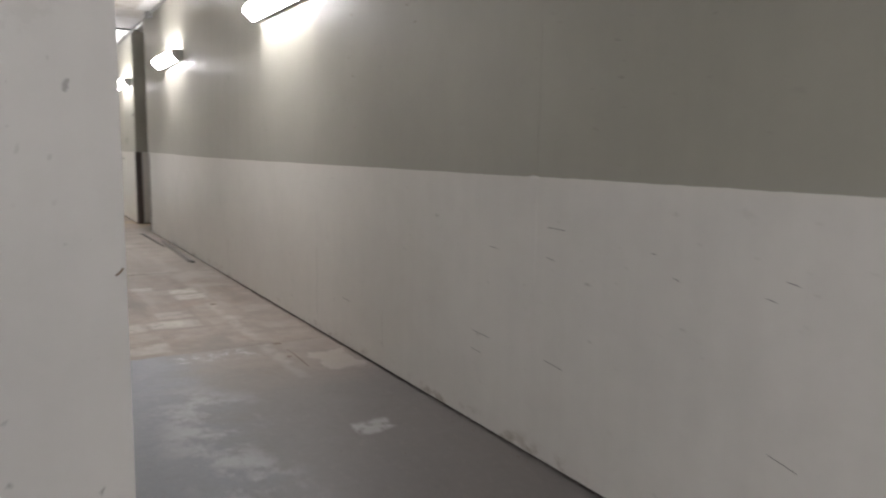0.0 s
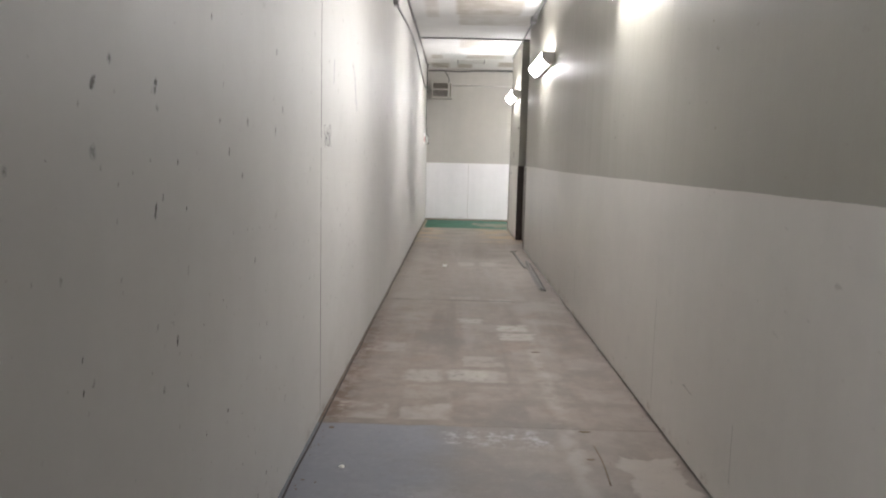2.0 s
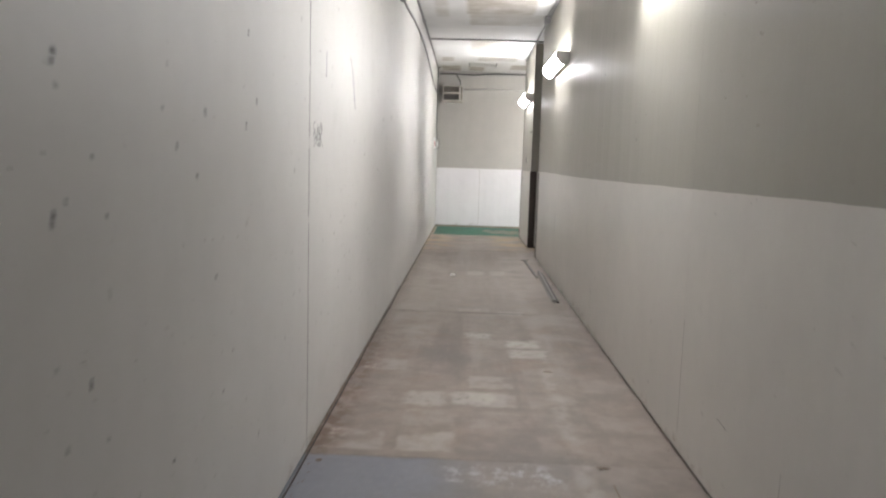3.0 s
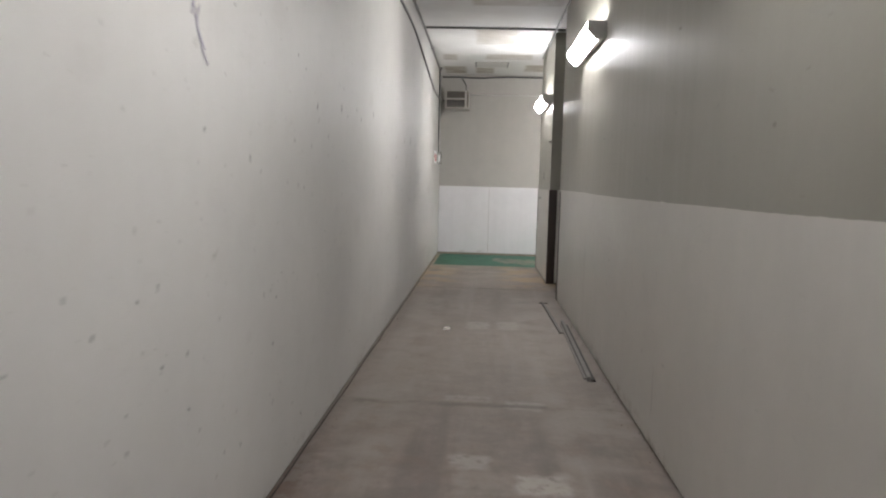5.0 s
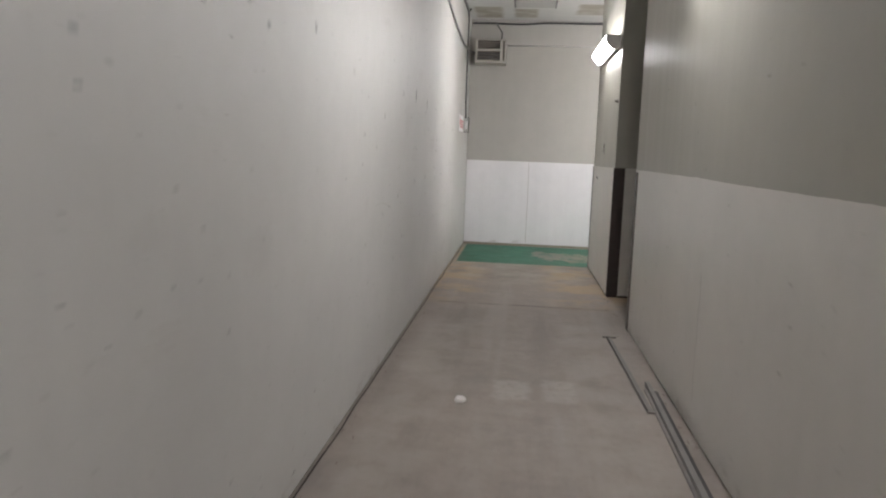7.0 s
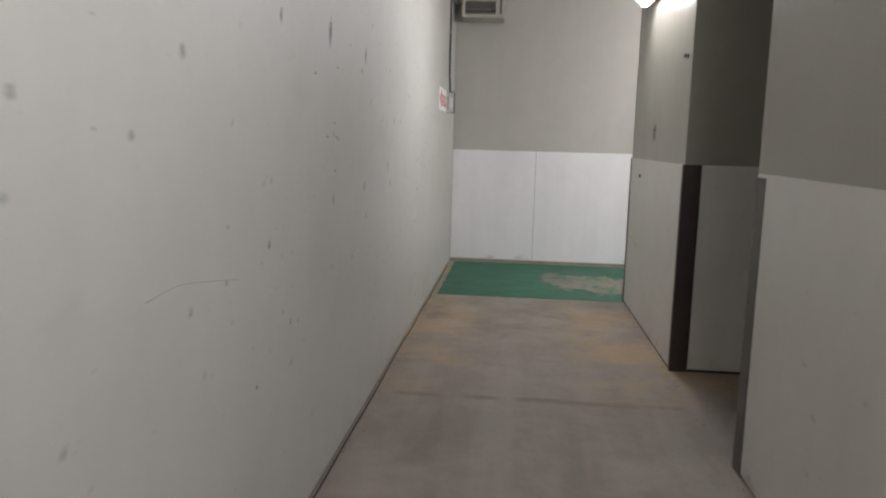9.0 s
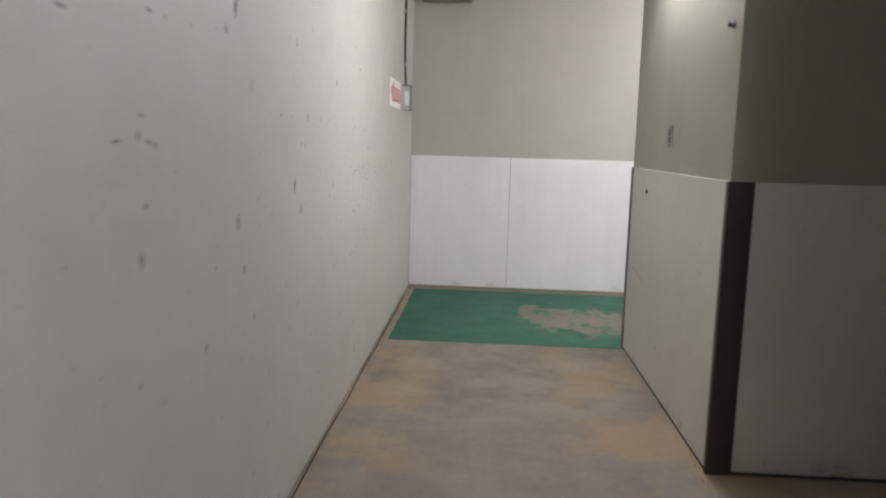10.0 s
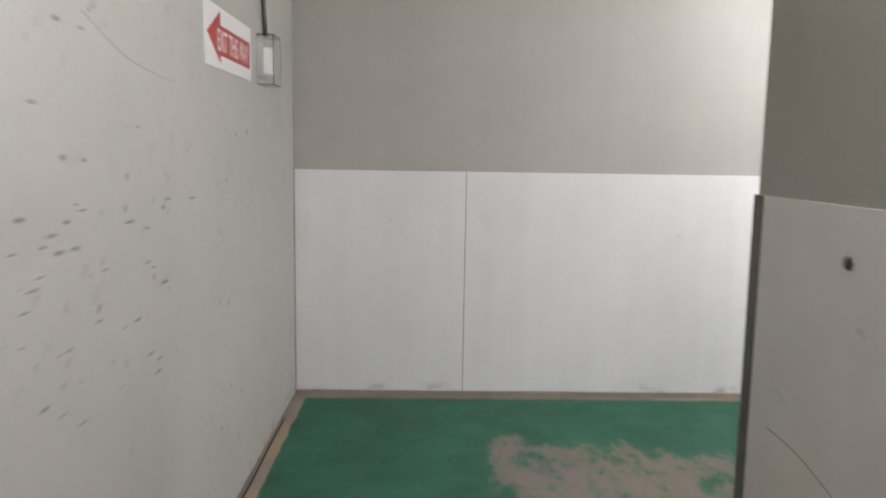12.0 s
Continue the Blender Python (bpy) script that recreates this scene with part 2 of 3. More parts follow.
    spot = n.mul(n.area(0.62, 1.12, 2.0, 2.2, 0.04, 0.10, 5), n.ramp(n.noise(11, 6, None, 0.7), 0.46, 0.64))
    col = n.mix(n.mul(spot, 0.5), col, (0.47, 0.46, 0.46))
    scrape = n.mul(n.area(1.14, 1.33, 0.48, 0.60, 0.02, 0.08, 7), n.ramp(n.noise(16, 4), 0.3, 0.5))
    col = n.mix(n.mul(scrape, 0.55), col, (0.47, 0.46, 0.45))
    rust = n.mul(n.ramp(n.noise(2.7, 6, n.moved(n.pos, (8.0, 3.0, 0.0)), 0.65), 0.52, 0.70), n.ramp(p[1], 2.26, 2.5), n.ramp(p[1], 7.5, 4.5), 0.45)
    col = n.mix(rust, col, (0.185, 0.128, 0.098))
    crust = n.area(1.40, 1.64, 1.50, 1.93, 0.015, 0.13, 6)
    col = n.mix(n.mul(crust, 0.5), col, (0.39, 0.345, 0.305))
    # ochre stains of the last bay
    ochre = n.mul(n.ramp(p[1], 10.2, 11.0), n.ramp(n.noise(2.1, 7, n.moved(n.pos, (3.3, 0.7, 0)), 0.66), 0.42, 0.58), n.ramp(n.math("ABSOLUTE", n.math("SUBTRACT", p[0], 0.78)), 0.18, 0.55))
    col = n.mix(n.mul(ochre, 0.62), col, (0.37, 0.255, 0.135))
    pale = n.mul(n.ramp(p[1], 10.45, 12.3), n.ramp(n.noise(2.6, 7, None, 0.68), 0.40, 0.66), 0.5)
    col = n.mix(pale, col, (0.33, 0.296, 0.25))
    # green paint with a scraped patch
    e = n.math("MULTIPLY_ADD", n.noise(9, 4), 0.03, -0.015)
    gx, gy = n.math("ADD", p[0], e), n.math("ADD", p[1], e)
    green = n.mul(n.ramp(gx, 0.055, 0.068), n.ramp(gy, 13.045, 13.058), n.ramp(gy, 14.925, 14.905))
    q = n.math("MULTIPLY_ADD", p[0], 0.25, p[1])
    worn = n.mul(n.ramp(p[0], 0.85, 1.15), n.ramp(q, 13.68, 13.95), n.ramp(q, 14.85, 14.50))
    scr = n.noise(1.0, 6, n.scaled(n.pos, (7.0, 4.0, 1.0)), 0.66)
    worn = n.math("ADD", n.mul(worn, 0.24), n.mul(scr, 0.9))
    chips = n.mul(n.ramp(worn, 0.56, 0.74), n.ramp(p[0], 0.5, 0.9))
    keep = n.math("SUBTRACT", green, n.mul(green, chips, 0.86))
    gcol = n.mix(n.ramp(n.noise(3, 4), 0.3, 0.7), (0.016, 0.092, 0.054), (0.024, 0.12, 0.074))
    col = n.mix(keep, n.mix(n.mul(green, chips, 0.85), col, (0.205, 0.158, 0.138)), gcol)
    grit = n.ramp(n.noise(38, 3, None, 0.7), 0.66, 0.74)
    col = n.mix(n.mul(grit, 0.35), col, (0.10, 0.085, 0.075))
    speck = n.noise(24, 6, None, 0.75)
    col = n.mix(n.mul(n.ramp(speck, 0.50, 0.74), 0.22), col, (0.105, 0.086, 0.074))
    col = n.mix(n.mul(n.ramp(speck, 0.48, 0.30), 0.15), col, (0.36, 0.32, 0.285))
    n.b.inputs["Specular IOR Level"].default_value = 0.32
    r = n.math("ADD", n.math("MULTIPLY_ADD", mid, 0.25, 0.50), n.mul(paint, -0.14))
    return n.finish(col, r, n.math("ADD", n.mul(fine, 0.4), mid), 0.25, 0.006)


def ceiling_material():
    n = Nodes("stained_ceiling_board")
    cloud = n.noise(1.1, 5)
    col = n.mix(n.ramp(cloud, 0.3, 0.7), (0.60, 0.59, 0.575), (0.70, 0.69, 0.675))
    tan = (0.31, 0.262, 0.195)
    for x0, x1, y0, y1, k in ((0.60, 1.45, 8.0, 9.0, 0.8), (0.64, 1.62, 9.0, 9.75, 0.5), (0.66, 1.2, 11.0, 12.0, 0.6), (0.09, 0.46, 14.0, 14.75, 0.85),
                              (0.63, 0.93, 14.1, 14.7, 0.9), (1.45, 1.9, 13.75, 14.45, 0.8), (0.13, 0.34, 12.85, 13.35, 0.7), (0.8, 1.5, 12.8, 13.25, 0.6),
                              (0.60, 1.5, 4.4, 5.6, 0.6), (0.2, 0.36, 7.2, 9.2, 0.45)):
        col = n.mix(n.mul(n.area(x0, x1, y0, y1, 0.04, 0.03, 4), k, n.ramp(n.noise(4, 3), 0.0, 0.7)), col, tan)
    return n.finish(col, 0.7, n.noise(25, 4), 0.15, 0.006)


M_FLOOR = floor_material()
M_CEIL = ceiling_material()
# near-black for cores and gap strips, the shade of gaps put into colour
M_DARK = plain("shadow_gap", (0.05, 0.042, 0.036), 0.9)
M_BASE = plain("dusty_base_strip", (0.27, 0.23, 0.19), 0.8, vary=0.3, scale=9)
M_TRIM = plain("dark_brown_steel", (0.042, 0.027, 0.023), 0.45, vary=0.35, scale=14)
M_TRIM2 = plain("worn_grey_steel", (0.15, 0.135, 0.12), 0.5, vary=0.35, scale=12)
M_TRIM3 = plain("worn_brown_steel", (0.085, 0.072, 0.062), 0.5, vary=0.35, scale=12)
M_TRIM4 = plain("tarnished_plate", (0.24, 0.23, 0.215), 0.4, 0.3)
M_CABLE = plain("grey_conduit", (0.20, 0.195, 0.19), 0.45, 0.3)
M_BLACK = plain("black_cable", (0.05, 0.05, 0.05), 0.5)
M_HOUSE = plain("fitting_enamel", (0.50, 0.49, 0.47), 0.4)
M_STEEL = plain("dull_zinc", (0.36, 0.345, 0.32), 0.5, 0.25, 0.25, 12)
M_BAR = plain("dusty_steel", (0.17, 0.16, 0.15), 0.6, 0.1, 0.25, 12)
M_HEAT = plain("heater_enamel", (0.43, 0.405, 0.36), 0.45)
M_HEATD = plain("heater_core", (0.16, 0.14, 0.12), 0.7)
M_SIGN = plain("sign_white", (0.80, 0.80, 0.80), 0.35, vary=0.03)
M_RED = plain("sign_red", (0.46, 0.035, 0.03), 0.4, vary=0.08)
M_PLAST = plain("white_plastic", (0.76, 0.75, 0.73), 0.35, vary=0.03)
M_PLATE = plain("steel_plate", (0.46, 0.45, 0.43), 0.4, 0.2)
M_HOLE = plain("black_rubber_and_shade", (0.03, 0.027, 0.025), 0.7)
M_MARK = plain("scuff_black", (0.08, 0.075, 0.075), 0.6, vary=0.4, scale=40)
M_DAUB = plain("white_paint_daub", (0.70, 0.68, 0.65), 0.5, vary=0.05)
M_DULL = plain("dull_scuff", (0.20, 0.19, 0.18), 0.6, vary=0.4, scale=40)
M_INK = plain("violet_scuff", (0.30, 0.28, 0.35), 0.6, vary=0.3, scale=40)
M_FAINT = plain("faint_grey_scuff", (0.38, 0.36, 0.335), 0.6, vary=0.25, scale=30)


def rub(name, colour, strength):
    """Soft-edged rub: densest in its middle, broken up by grain."""
    n = Nodes(name, 0.6)
    g = n.xyz(n.t.nodes.new("ShaderNodeTexCoord").outputs["Generated"])
    dy, dz = n.math("MULTIPLY_ADD", g[1], 2.0, -1.0), n.math("MULTIPLY_ADD", g[2], 2.0, -1.0)
    d = n.math("SQRT", n.math("ADD", n.mul(dy, dy), n.mul(dz, dz)))
    cover = n.mul(n.ramp(d, 1.0, 0.25), n.ramp(n.noise(90, 4, None, 0.7), 0.30, 0.62), strength)
    n.put(n.b.inputs["Alpha"], cover)
    return n.finish(colour)


R_DARK = rub("dark_rub", (0.07, 0.063, 0.06), 1.0)
R_DULL = rub("grey_rub", (0.14, 0.13, 0.125), 0.85)
R_LEVEL = rub("level_rub", (0.15, 0.14, 0.135), 0.55)
R_FAINT = rub("faint_rub", (0.22, 0.21, 0.20), 0.5)
M_PAPER = plain("paper_scrap", (0.72, 0.70, 0.66), 0.8)
M_GRIT = plain("grit", (0.17, 0.13, 0.10), 0.9, vary=0.6, scale=8)



def diffuser(name, strength):
    n = Nodes(name, 0.4)
    n.put(n.b.inputs["Base Color"], (0.8, 0.8, 0.8))
    n.put(n.b.inputs["Emission Color"], (1.0, 0.99, 1.005))
    n.put(n.b.inputs["Emission Strength"], strength)
    return n.m


# strengths set per fitting by how bright its surroundings should be
M_LENS = diffuser("lit_diffuser", LAMP)
M_LENS_DIM = diffuser("lit_diffuser_dim", LAMP * 0.86)
M_LENS_STRONG = diffuser("lit_diffuser_strong", LAMP * 2.1)

clear = Nodes("clear_acrylic", 0.08)
clear.put(clear.b.inputs["Base Color"], (0.96, 0.97, 0.97))
clear.put(clear.b.inputs["Transmission Weight"], 1.0)
clear.put(clear.b.inputs["IOR"], 1.08)
M_CLEAR = clear.m


# ---------------------------------------------------------------- builders
def link(name, bm, material, parent=None, label=""):
    me = bpy.data.meshes.new(name)
    bm.to_mesh(me)
    bm.free()
    me.materials.append(material)
    ob = new(name, me)
    if parent:
        ob.parent = parent
    return tagged(ob, label)


def part(name, bm, material, parent, label=""):
    return link(name, bm, material, parent, label)


def thing(name, label, category, at=(0, 0, 0), group=""):
    ob = new(name)
    ob.empty_display_size = 0.05
    ob.location = at
    return tagged(ob, label, category, group)


def structure(name, bm, material, label=""):
    return tagged(link(name, bm, material), label, kind="structure")


def block(a, b, bevel=0.0, bm=None):
    """Box between two corners, edges rounded by bevel."""
    own = bmesh.new()
    bmesh.ops.create_cube(own, size=1)
    for v in own.verts:
        v.co = Vector([(a[i] + b[i]) / 2 + v.co[i] * abs(b[i] - a[i]) for i in range(3)])
    if bevel:
        bmesh.ops.bevel(own, geom=own.edges[:], offset=bevel, segments=2, affect="EDGES", profile=0.5)
    if bm is None:
        return own
    me = bpy.data.meshes.new("tmp")
    own.to_mesh(me)
    own.free()
    bm.from_mesh(me)
    bpy.data.meshes.remove(me)
    return bm


def tube(points, r, sides=8, bm=None):
    """Round bar along a polyline."""
    bm = bm or bmesh.new()
    pts = [Vector(p) for p in points]
    rings = []
    for i, p in enumerate(pts):
        d = (pts[min(i + 1, len(pts) - 1)] - pts[max(i - 1, 0)]).normalized()
        side = d.cross(Vector((0, 0, 1)) if abs(d.z) < 0.9 else Vector((0, 1, 0))).normalized()
        up = side.cross(d)
        rings.append([bm.verts.new(p + r * (math.cos(a) * side + math.sin(a) * up)) for a in (2 * math.pi * k / sides for k in range(sides))])
    for p, q in zip(rings, rings[1:]):
        for k in range(sides):
            bm.faces.new((p[k], p[(k + 1) % sides], q[(k + 1) % sides], q[k]))
    bm.faces.new(rings[0][::-1])
    bm.faces.new(rings[-1])
    bmesh.ops.recalc_face_normals(bm, faces=bm.faces[:])
    for f in bm.faces:
        f.smooth = True
    return bm


def smooth_line(points, steps=6):
    """Catmull-Rom through a few points."""
    p = [Vector(q) for q in points]
    p = [p[0] * 2 - p[1]] + p + [p[-1] * 2 - p[-2]]
    out = []
    for a, b, c, d in zip(p, p[1:], p[2:], p[3:]):
        for k in range(steps):
            t = k / steps
            out.append(0.5 * (2 * b + (c - a) * t + (2 * a - 5 * b + 4 * c - d) * t * t + (3 * b - a - 3 * c + d) * t ** 3))
    return out + [p[-2]]


def prism(profile, y0, y1, bm=None):
    """Profile of (x, z) pairs drawn along y."""
    bm = bm or bmesh.new()
    a = [bm.verts.new((x, y0, z)) for x, z in profile]
    b = [bm.verts.new((x, y1, z)) for x, z in profile]
    for k in range(len(a)):
        j = (k + 1) % len(a)
        bm.faces.new((a[k], a[j], b[j], b[k]))
    bm.faces.new(a[::-1])
    bm.faces.new(b)
    bmesh.ops.recalc_face_normals(bm, faces=bm.faces[:])
    return bm


def disc_x(c, r, depth, bevel=0.0, sides=20):
    """Round boss on a wall that faces along x; depth is signed."""
    bm = bmesh.new()
    bmesh.ops.create_cone(bm, cap_ends=True, segments=sides, radius1=r, radius2=r * (1 - bevel), depth=abs(depth),
                          matrix=Matrix.Translation((c[0] + depth / 2, c[1], c[2])) @ Matrix.Rotation(radians(90 if depth > 0 else -90), 4, "Y"))
    return bm


# ---------------------------------------------------------------- structure
XL, XR, YB = -3.0, 4.3, -6.0
FLOOR = structure("floor", block((XL - 0.2, YB - 0.2, -0.25), (XR + 0.2, YE + 0.3, -0.02)), M_DARK, "worn stained concrete floor with grey and green paint")
structure("ceiling", block((XL - 0.2, YB - 0.2, H), (XR + 0.2, YE + 0.3, H + 0.15)), M_CEIL, "white ceiling boards with tan stains")

left = structure("wall_left", block((-0.17, Y0 + 0.0, 0), (-0.014, YE + 0.2, H)), M_DARK, "pale grey painted corridor wall, scuffed")
part("panel", block((-0.014, Y0, 0.022), (0, YSEAM - 0.004, H)), M_LEFT, left)
part("panel", block((-0.014, YSEAM + 0.004, 0.022), (0, YE - 0.004, H), 0.002), M_LEFT, left)
back = structure("wall_return", block((XL, Y0, 0), (-0.17, Y0 + 0.15, H)), M_DARK, "pale grey painted wall round the corner")
part("panel", block((XL, Y0 - 0.012, 0.022), (0.0, Y0 - 0.0002, H)), M_LEFT, back)

right = structure("wall_right", block((W + 0.014, YB, 0), (W + 0.16, YN, H)), M_DARK, "corridor wall, taupe above an uneven white dado")
edges = [YB, -2.68, -0.12, 2.45, 5.01, 7.56, YN]
for a, b in zip(edges, edges[1:]):
    part("panel", block((W, a + 0.0008, 0.016), (W + 0.014, b - 0.0008, H)), M_RIGHT, right)

far = structure("wall_right_far", block((W + 0.006, YF + 0.01, 0), (W + 0.16, YC, H)), M_TAUPE, "short wall, taupe above a white wall panel")
part("panel", block((W, YF + 0.012, 0.014), (W + 0.006, YC - 0.004, PANEL), 0.0015), M_WHITE, far)
part("gap_strip", block((W + 0.004, YF + 0.012, 0.0), (W + 0.0065, YC - 0.004, 0.014)), M_DARK, far)

structure("wall_passage_near", block((W + 0.16, YN - 0.15, 0), (XR, YN, H)), M_TAUPE, "taupe wall of the side passage")
pf = structure("wall_passage_far", block((W + 0.0065, YF, 0), (XR, YF + 0.15, H)), M_TAUPE, "taupe wall above a white panel in the side passage")
part("panel", block((W + 0.104, YF - 0.006, 0.016), (XR, YF, PANEL), 0.0015), M_WHITE, pf)
part("gap_strip", block((W + 0.104, YF - 0.004, 0.0), (XR, YF - 0.0005, 0.016)), M_DARK, pf)
bay = structure("wall_bay", block((W + 0.16, YC - 0.15, 0), (XR, YC, H)), M_TAUPE, "taupe wall round the corner of the last bay")
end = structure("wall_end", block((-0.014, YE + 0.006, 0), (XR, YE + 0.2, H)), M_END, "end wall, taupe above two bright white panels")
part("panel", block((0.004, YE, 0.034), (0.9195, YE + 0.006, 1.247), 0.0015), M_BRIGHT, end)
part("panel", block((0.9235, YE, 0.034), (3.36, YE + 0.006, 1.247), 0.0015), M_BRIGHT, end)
part("base_strip", block((0.0, YE + 0.001, 0.0), (3.36, YE + 0.0062, 0.03)), M_BASE, end, "dusty brown strip at the foot of the wall")
part("seam_strip", block((0.9195, YE + 0.003, 0.034), (0.9235, YE + 0.0062, 1.245)), M_BASE, end)
# unseen walls, added to enclose the space and hold its light
structure("wall_side_end", block((XR, YB, 0), (XR + 0.15, YE + 0.2, H)), M_TAUPE, "unseen taupe wall added to close off the right side")
structure("wall_back", block((XL, YB - 0.15, 0), (W + 0.16, YB, H)), M_LEFT, "unseen grey wall added to close off the space behind the start")
structure("wall_side_start", block((XL - 0.15, YB - 0.15, 0), (XL, Y0 + 0.15, H)), M_LEFT, "unseen grey wall added to close off the space behind the start")

# corner guards
def guard(name, label, parts, material):
    e = thing(name, label, "corner guard", parts[0][0])
    for a, b in parts:
        o = Vector(parts[0][0])
        part("plate", block(Vector(a) - o, Vector(b) - o, 0.001), material, e)
    return e


guard("corner_guard", "dark brown steel guard on the far passage corner", [((W - 0.003, YF - 0.009, 0.0), (W + 0.1, YF - 0.0002, PANEL)), ((W - 0.004, YF - 0.008, 0.0), (W - 0.0002, YF + 0.024, PANEL - 0.001))], M_TRIM)
guard("corner_guard", "worn grey-brown steel guard on the near passage corner", [((W - 0.004, YN - 0.098, 0.0), (W - 0.0002, YN + 0.003, PANEL - 0.012))], M_TRIM3)
guard("corner_guard", "dark grey steel guard on the last corner", [((W - 0.0045, YC - 0.048, 0.0), (W - 0.0002, YC + 0.004, PANEL)), ((W - 0.0045, YC + 0.0043, 0.0), (W + 0.05, YC + 0.008, PANEL))], M_TRIM3)


# ---------------------------------------------------------------- light fittings
def fitting(lens_material):
    """Wall-mounted wrap-round fluorescent fitting, 1.22 m, base at its lower wall edge."""
    e = thing("wall_light", "lit white wrap-round fluorescent fitting on the taupe wall", "lamp", (0, 0, 0), "corridor fluorescent fittings")
    L = 1.22
    part("housing", prism([(0.0, -0.052), (-0.050, -0.068), (-0.056, -0.066), (-0.056, 0.056), (-0.045, 0.062), (0.0, 0.062)], 0.004, L - 0.004), M_HOUSE, e, "grey enamel back tray")
    part("diffuser", prism([(-0.057, -0.066), (-0.086, -0.068), (-0.149, -0.004), (-0.152, 0.030), (-0.136, 0.060), (-0.057, 0.060)], 0.004, L - 0.004), lens_material, e, "glowing white prismatic diffuser")
    cap = [(0.0, -0.054), (-0.056, -0.071), (-0.080, -0.071), (-0.142, -0.004), (-0.145, 0.030), (-0.136, 0.064), (0.0, 0.064)]
    part("end_cap", prism(cap, 0.0, 0.009), M_HOUSE, e, "grey wedge-shaped end cap")
    part("end_cap", prism(cap, L - 0.009, L), M_HOUSE, e, "grey wedge-shaped end cap")
    return e


LZ = 2.425
lamp = fitting(M_LENS)
lamp.matrix_basis = pose(W, 2.48, LZ + 0.008)
dim_lamp = fitting(M_LENS_DIM)
dim_lamp.matrix_basis = pose(W, 6.92, LZ)
copy_thing(lamp, pose(W + 0.006, 11.28, LZ))
# unseen fittings added: two light the start, a stronger one the last bay
copy_thing(lamp, pose(XL, -3.3, LZ, 0, 0, 180))
copy_thing(lamp, pose(-0.3, YB, LZ, 0, 0, -90))
strong_lamp = fitting(M_LENS_STRONG)
strong_lamp.matrix_basis = pose(2.95, YC, LZ, 0, 0, -90)


# ---------------------------------------------------------------- conduits and cables
def run(name, label, pts, r, material, clips=(), box=None):
    e = thing(name, label, "conduit", pts[0])
    o = Vector(pts[0])
    part("pipe", tube([Vector(p) - o for p in pts], r), material, e)
    for c in clips:
        q = Vector(c) - o
        part("clip", block(q - Vector((r * 1.5, 0.012, r * 1.5)), q + Vector((r * 1.5, 0.012, r * 1.5)), 0.002), M_STEEL, e)
    if box:
        a, b = box
        part("junction_box", block(Vector(a) - o, Vector(b) - o, 0.004), M_CABLE, e, "grey steel junction box")
    return e


run("conduit", "grey conduit in the corner of wall and ceiling", [(0.016, -0.6, H - 0.03), (0.016, 7.0, H - 0.03), (0.016, 10.8, H - 0.022), (0.016, 14.15, H - 0.04)], 0.014, M_CABLE,
    [(0.016, y, H - 0.03) for y in (0.8, 3.0, 5.2, 9.4, 12.2)])
run("conduit", "grey conduit sagging along the pale wall", smooth_line([(0.014, 0.2, 2.80), (0.014, 3.4, 2.82), (0.014, 6.2, 2.83), (0.014, 8.0, 2.93), (0.014, 9.6, 2.95), (0.014, 11.2, 2.84), (0.014, 12.6, 2.74), (0.014, 13.9, 2.72), (0.05, 14.72, 2.76), (0.10, 14.78, 2.78)]), 0.013, M_CABLE,
    [(0.014, y, 2.83) for y in (2.0, 4.6)], ((0.0, 6.05, 2.78), (0.05, 6.17, 2.92)))
run("conduit", "grey conduit across the ceiling boards", [(0.03, 10.87, H - 0.014), (0.8, 10.88, H - 0.012), (W + 0.1, 10.90, H - 0.014)], 0.013, M_CABLE)
run("conduit", "grey conduit in the corner of ceiling and taupe wall", smooth_line([(W - 0.016, 0.0, H - 0.03), (W - 0.016, 6.0, H - 0.03), (W - 0.018, 9.2, H - 0.03), (W - 0.016, 11.3, H - 0.03), (W - 0.016, 12.9, H - 0.028)], 3), 0.014, M_CABLE,
    [(W - 0.016, y, H - 0.03) for y in (2.0, 4.4, 7.6, 11.8)], ((W - 0.075, 8.95, H - 0.085), (W - 0.002, 9.10, H - 0.003)))
run("conduit", "grey flexible conduit under the junction box", smooth_line([(W - 0.045, 8.98, H - 0.03), (W - 0.06, 8.5, H - 0.05), (W - 0.03, 7.9, H - 0.035), (W - 0.03, 7.4, H - 0.06)]), 0.011, M_CABLE)
run("cable", "dark cable along the top of the end wall", smooth_line([(0.02, YE - 0.02, H - 0.05), (0.3, YE - 0.012, H - 0.045), (0.75, YE - 0.012, H - 0.055), (1.2, YE - 0.012, H - 0.03), (2.6, YE - 0.012, H - 0.035)]), 0.013, M_BLACK)
run("conduit", "thin grey conduit across the end wall", [(0.45, YE - 0.006, 2.895), (1.4, YE - 0.006, 2.90), (2.9, YE - 0.006, 2.90)], 0.010, M_HOUSE)
run("cable", "dark cable down the corner to the thermostat", smooth_line([(0.05, 14.05, H - 0.02), (0.016, 14.12, H - 0.06), (0.014, 14.19, H - 0.16), (0.013, 14.20, 2.6), (0.013, 14.20, 2.05), (0.018, 14.185, 1.95), (0.022, 14.20, 1.82)]), 0.010, M_BLACK, [(0.013, 14.20, 2.4), (0.014, 14.195, 1.98)])


e = thing("access_panel", "grey-white flat access panel with dark end clips on the ceiling", "ceiling panel", (0.89, 13.73, H))
part("plate", block((-0.25, -0.22, -0.012), (0.25, 0.22, -0.0003), 0.002), M_PLATE, e)
for x in (-0.26, 0.26):
    part("clip", block((x - 0.010, -0.21, -0.022), (x + 0.010, 0.21, -0.0003), 0.002), M_CABLE, e)

